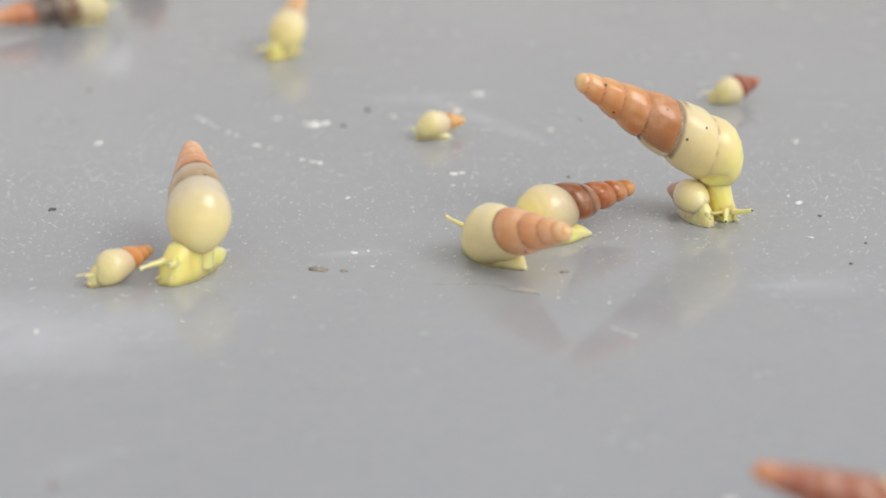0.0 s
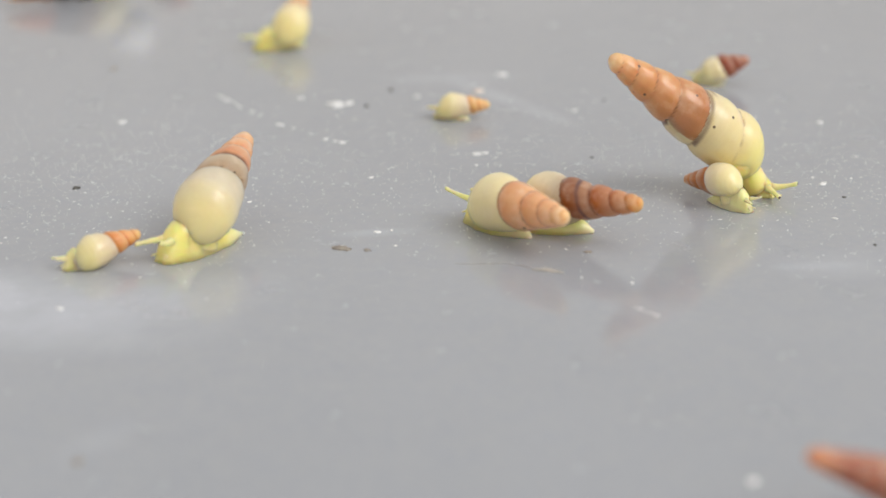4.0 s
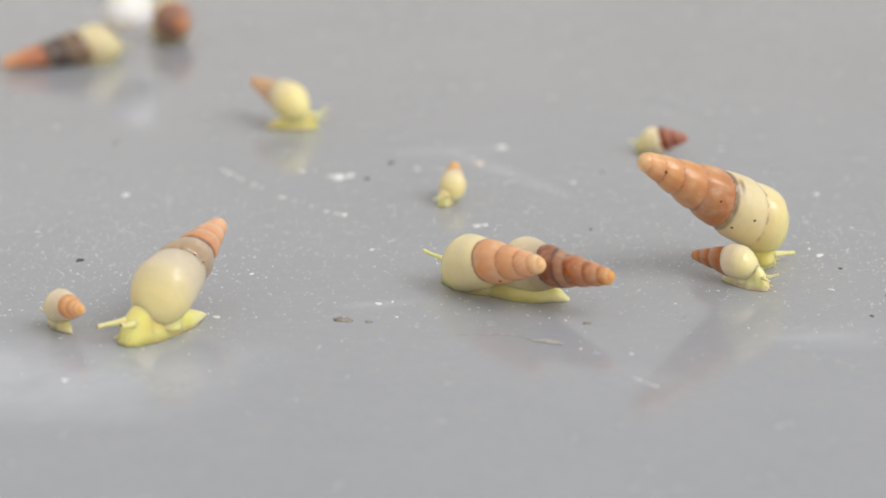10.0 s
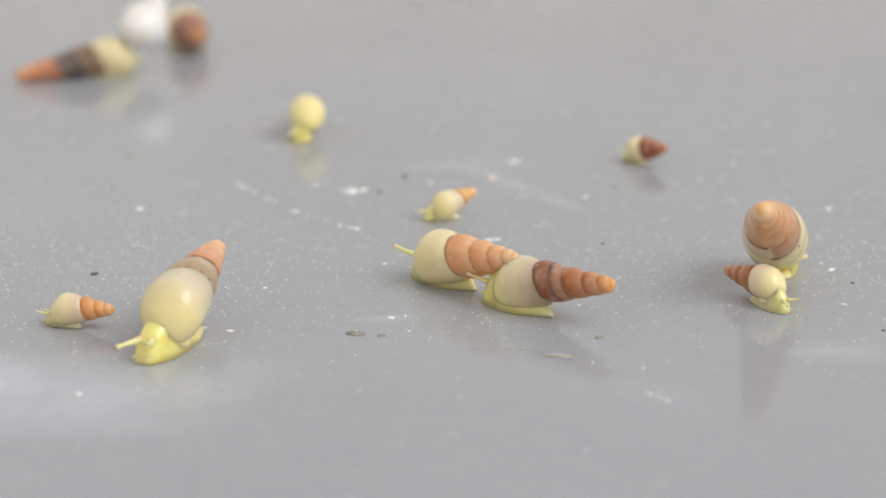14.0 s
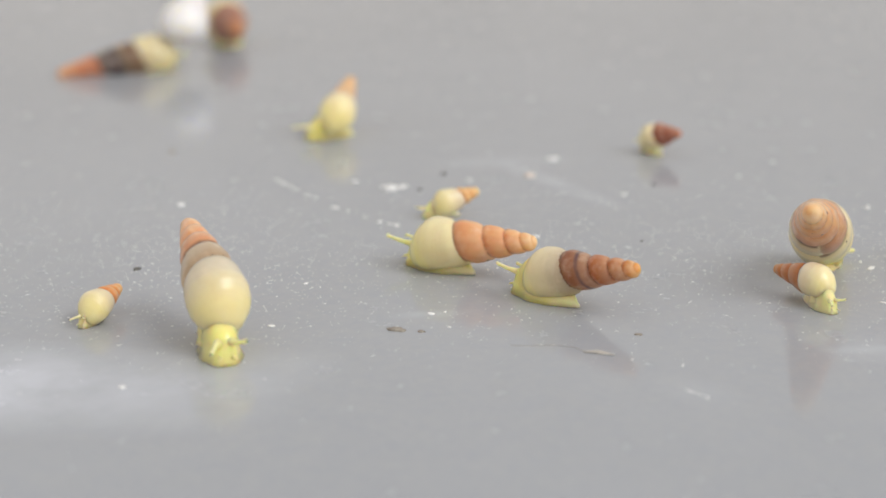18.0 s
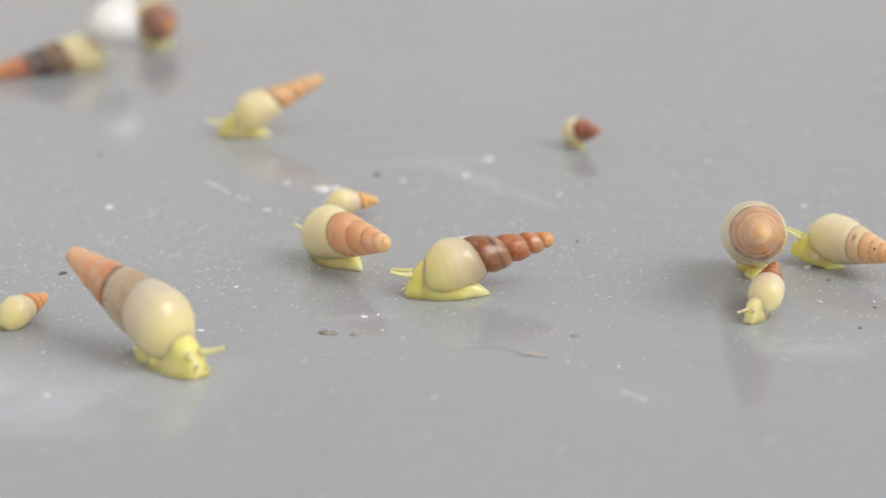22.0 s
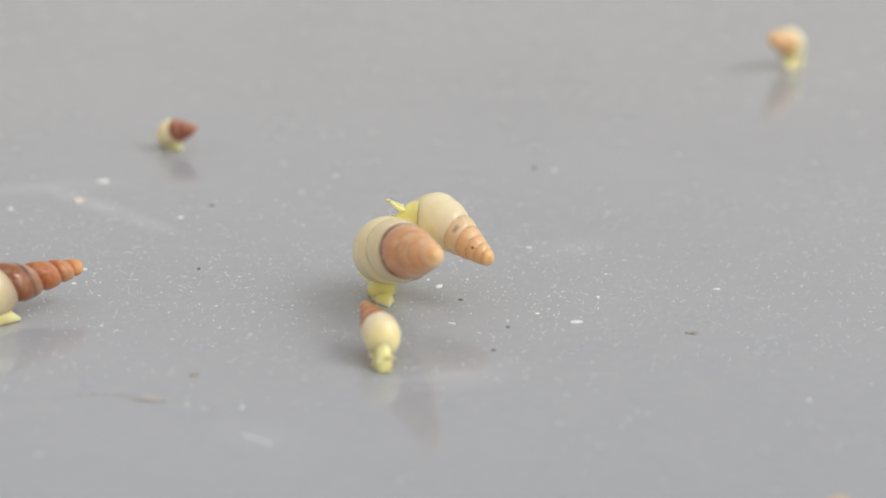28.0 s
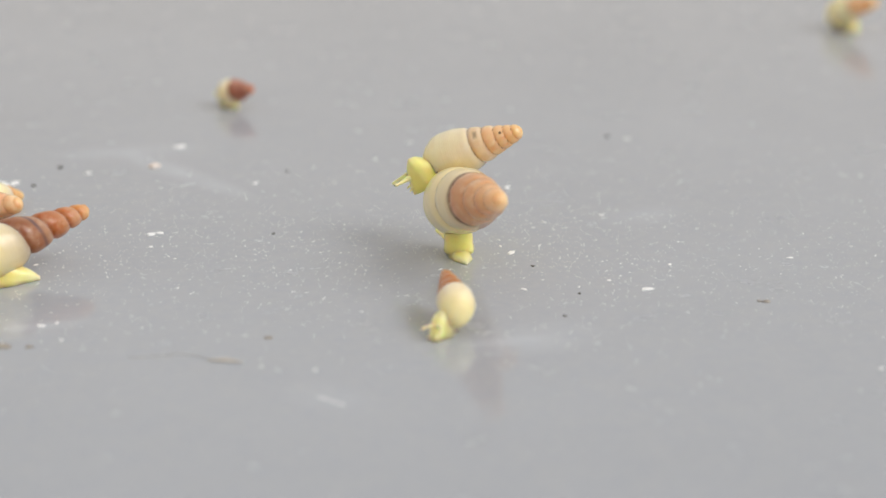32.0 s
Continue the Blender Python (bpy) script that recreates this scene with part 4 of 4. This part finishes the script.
    crawl("G", [
        (0, -0.35, 9.30, 0.00, -180, -0.41, 9.30, 0.62, 31, -2),
        (2, -0.77, 9.33, 0.00, -191, -0.81, 9.33, 0.60, 1, 7),
        (4, -0.57, 9.22, 0.00, -201, -0.57, 9.22, 0.57, -0, 2),
        (7, -0.68, 8.83, 0.00, -137, -0.51, 8.84, 0.83, 43, 22),
        (9, -0.71, 7.94, 0.00, -97, -0.58, 7.94, 0.74, 80, 24),
        (11, -0.83, 7.24, 0.00, -126, -0.54, 7.24, 0.73, 83, 19),
        (13, -1.26, 7.06, 0.00, -158, -1.07, 7.06, 0.66, 39, 15),
        (14.5, -1.67, 7.01, 0.00, -167, -1.54, 7.01, 0.66, 34, 13),
        (17, -2.80, 6.94, 0.00, -162, -2.60, 6.95, 0.64, 37, 14),
        (19, -3.58, 7.12, 0.00, -171, -3.41, 7.13, 0.59, 17, 9),
        (21, -4.45, 6.45, 0.00, -173, -4.20, 6.45, 0.82, 14, 2),
        (23, -5.06, 7.55, 0.00, -174, -4.92, 7.54, 0.68, 31, -9),
        (25, -5.83, 7.93, 0.00, -167, -5.57, 7.90, 0.63, 51, -14),
        (32, -5.83, 7.93, 0.00, -167, -5.57, 7.90, 0.63, 51, -14),
    ])
    crawl("H", [
        (0, -7.91, 24.82, 0.00, -124, -7.78, 24.82, 1.31, 80, 22),
        (2, -8.56, 23.51, 0.00, -150, -8.12, 23.51, 1.43, 86, 17),
        (4, -9.14, 22.25, 0.00, -157, -8.54, 22.25, 1.16, 84, 17),
        (7, -8.81, 21.16, 0.00, -9, -8.90, 21.16, 1.18, 110, 14),
        (9, -8.25, 20.66, 0.00, -8, -8.53, 20.66, 1.36, 125, 9),
        (11, -8.68, 21.22, 0.00, 4, -8.55, 21.22, 1.42, 122, 0),
        (13, -8.68, 21.54, 0.00, -76, -8.51, 21.54, 1.26, 113, -3),
        (14.5, -8.79, 21.79, 0.00, -89, -8.46, 21.80, 1.26, 91, -7),
        (17, -9.19, 21.42, 0.00, -131, -8.73, 21.44, 1.23, 92, 8),
        (19, -9.28, 21.06, 0.00, -161, -8.97, 21.07, 1.23, 74, 17),
        (21, -9.74, 21.54, 0.00, -172, -9.19, 21.55, 1.23, 41, 25),
        (23, -10.37, 21.93, 0.00, -189, -10.17, 21.92, 1.27, 8, 17),
        (25, -10.17, 21.93, 0.00, -176, -10.21, 21.93, 1.23, 37, 14),
        (32, -10.17, 21.93, 0.00, -176, -10.21, 21.93, 1.23, 37, 14),
    ])
    crawl("I", [
        (0, 12.82, 14.89, 0.00, 171, 12.95, 14.89, 0.58, 23, 10),
        (2, 11.92, 15.01, 0.00, 159, 12.14, 15.01, 0.63, -6, 16),
        (4, 10.95, 14.81, 0.00, 159, 11.18, 14.82, 0.65, -5, 19),
        (7, 9.54, 14.33, 0.00, 160, 9.67, 14.33, 0.65, 2, 18),
        (8.5, 9.00, 16.01, 0.00, 159, 9.12, 16.01, 0.56, -4, 7),
        (9, 8.93, 16.07, 0.00, 158, 9.05, 16.07, 0.54, -6, 5),
        (11, 8.01, 15.13, 0.00, 133, 7.99, 15.13, 0.69, -26, 10),
        (13, 7.44, 15.70, 0.00, 120, 7.55, 15.70, 0.70, -49, 11),
        (14.5, 7.33, 16.73, 0.00, 129, 7.39, 16.73, 0.65, -39, 9),
        (17, 6.64, 17.37, 0.00, 128, 6.70, 17.37, 0.80, -37, 15),
        (19, 6.30, 18.35, 0.00, 121, 6.15, 18.34, 0.86, -43, 11),
        (21, 6.03, 18.97, 0.00, 113, 5.95, 18.97, 0.81, -52, 8),
        (23, 5.86, 19.36, 0.00, 120, 5.77, 19.36, 0.83, -45, 9),
        (23.5, 5.58, 20.20, 0.00, 123, 5.49, 20.20, 0.83, -42, 10),
        (24, 5.48, 20.37, 0.00, 125, 5.39, 20.36, 0.83, -40, 11),
        (24.5, 5.54, 20.46, 0.00, 126, 5.46, 20.46, 0.82, -39, 12),
        (25, 5.67, 20.58, 0.00, 127, 5.60, 20.59, 0.80, -39, 14),
        (26, 5.22, 21.18, 0.00, 127, 5.29, 21.16, 0.71, -39, 16),
        (28.5, 4.90, 22.38, 0.00, 118, 4.75, 22.41, 0.79, -48, 13),
        (29, 4.70, 22.37, 0.00, 115, 4.60, 22.39, 0.79, -50, 13),
        (30.5, 4.36, 23.07, 0.00, 117, 4.34, 23.08, 0.79, -50, 12),
        (32, 4.26, 24.14, 0.00, 119, 4.20, 24.15, 0.73, -47, 13),
    ])
    crawl("J", [
        (0, -19.63, 33.43, 0.00, 52, -19.61, 33.43, 1.10, -139, -1),
        (9, -21.18, 37.29, 0.00, 47, -21.10, 37.29, 1.09, -149, -6),
        (13, -21.26, 37.79, 0.00, 47, -21.19, 37.79, 1.10, -157, -7),
        (19, -21.18, 38.12, 0.00, 44, -21.23, 38.12, 1.01, -160, -9),
        (23, -21.42, 38.32, 0.00, 47, -21.40, 38.32, 1.05, -154, -8),
        (32, -21.42, 38.32, 0.00, 47, -21.40, 38.32, 1.05, -154, -8),
    ])
    crawl("L", [
        (0, -17.96, 44.06, 0.00, 100, -18.07, 44.06, 1.23, -67, 3),
        (9, -17.96, 44.06, 0.00, 100, -18.07, 44.06, 1.23, -67, 3),
        (13, -18.12, 45.29, 0.00, 98, -18.06, 45.29, 1.17, -69, 3),
        (19, -18.16, 46.18, 0.00, 99, -18.26, 46.17, 1.55, -68, 0),
        (21, -18.16, 45.21, 0.00, 100, -18.25, 45.21, 1.67, -67, 1),
        (23, -18.15, 46.47, 0.00, 98, -18.23, 46.48, 1.55, -67, 2),
        (32, -18.15, 46.47, 0.00, 98, -18.23, 46.48, 1.55, -67, 2),
    ])
    crawl("M", [
        (0, 10.77, -25.82, 0.00, -10, 10.51, -25.82, 0.69, -159, 25),
        (2, 11.01, -25.98, 0.00, -10, 10.75, -25.98, 0.69, -160, 25),
        (4, 11.29, -26.28, 0.00, -11, 11.06, -26.29, 0.71, -158, 26),
        (7, 11.78, -26.73, 0.00, -11, 11.55, -26.73, 0.69, -159, 26),
        (9, 12.64, -26.14, 0.00, -12, 12.42, -26.15, 0.70, -161, 25),
        (14, 17.00, -31.00, 0.00, -20, 16.78, -30.95, 0.70, -170, 25),
        (32, 19.00, -33.00, 0.00, -22, 18.78, -32.95, 0.70, -172, 25),
    ])
    crawl("P", [
        (0, 17.53, -25.58, 0.00, -150, 17.73, -25.48, 0.87, 100, 44),
        (26, 17.53, -25.58, 0.00, -150, 17.73, -25.48, 0.87, 100, 44),
        (29, 18.30, -26.19, 0.00, -155, 18.50, -26.09, 0.79, 98, 44),
        (30.5, 17.99, -27.27, 0.00, -160, 18.19, -27.17, 0.84, 95, 44),
        (32, 18.21, -27.51, 0.00, -160, 18.41, -27.41, 0.77, 95, 44),
    ])
    crawl("N", [
        (0, 25.01, 0.75, 0.00, 126, 25.38, 0.76, 0.90, -63, 3),
        (9, 20.51, 0.75, 0.00, 126, 20.88, 0.76, 0.90, -63, 3),
        (19, 15.31, 0.75, 0.00, 126, 15.68, 0.76, 0.90, -63, 3),
        (21, 14.10, 0.26, 0.05, 150, 14.55, 0.27, 0.96, -60, 1, 8),
        (23, 13.55, 0.36, 0.30, 165, 14.09, 0.36, 1.23, -52, 0, 30),
        (25, 13.15, 0.22, 0.75, 172, 13.93, 0.31, 1.49, -59, -5, 52),
        (26, 12.85, 0.12, 1.05, 175, 13.70, 0.22, 1.72, -60, -8, 64),
        (28.5, 12.15, -0.55, 2.40, 172, 12.76, -0.54, 3.08, -54, -17, 12),
        (29, 11.75, -0.65, 2.60, 172, 12.28, -0.73, 3.42, -45, -14, 4),
        (30.5, 11.75, -0.10, 2.70, 172, 12.23, -0.31, 3.58, -41, -4, -8),
        (32, 10.85, 1.50, 2.60, 185, 11.24, 1.68, 3.23, -29, 24, -35),
    ])
    crawl("O", [
        (0, 40.19, 35.79, 0.00, -7, 39.78, 35.84, 0.99, 148, 9),
        (25, 40.19, 35.79, 0.00, -7, 39.78, 35.84, 0.99, 148, 9),
        (26, 41.13, 35.93, 0.00, -1, 40.95, 35.96, 1.06, 158, 8),
        (28.5, 41.62, 36.85, 0.00, 77, 41.37, 36.90, 1.40, 250, 16),
        (29, 40.99, 37.28, 0.00, 96, 41.08, 37.26, 1.17, 259, 17),
        (30.5, 41.81, 39.04, 0.00, 106, 41.85, 39.03, 0.95, 276, 17),
        (32, 41.26, 38.91, 0.00, 106, 40.85, 38.98, 1.08, 288, 19),
    ])


motions()
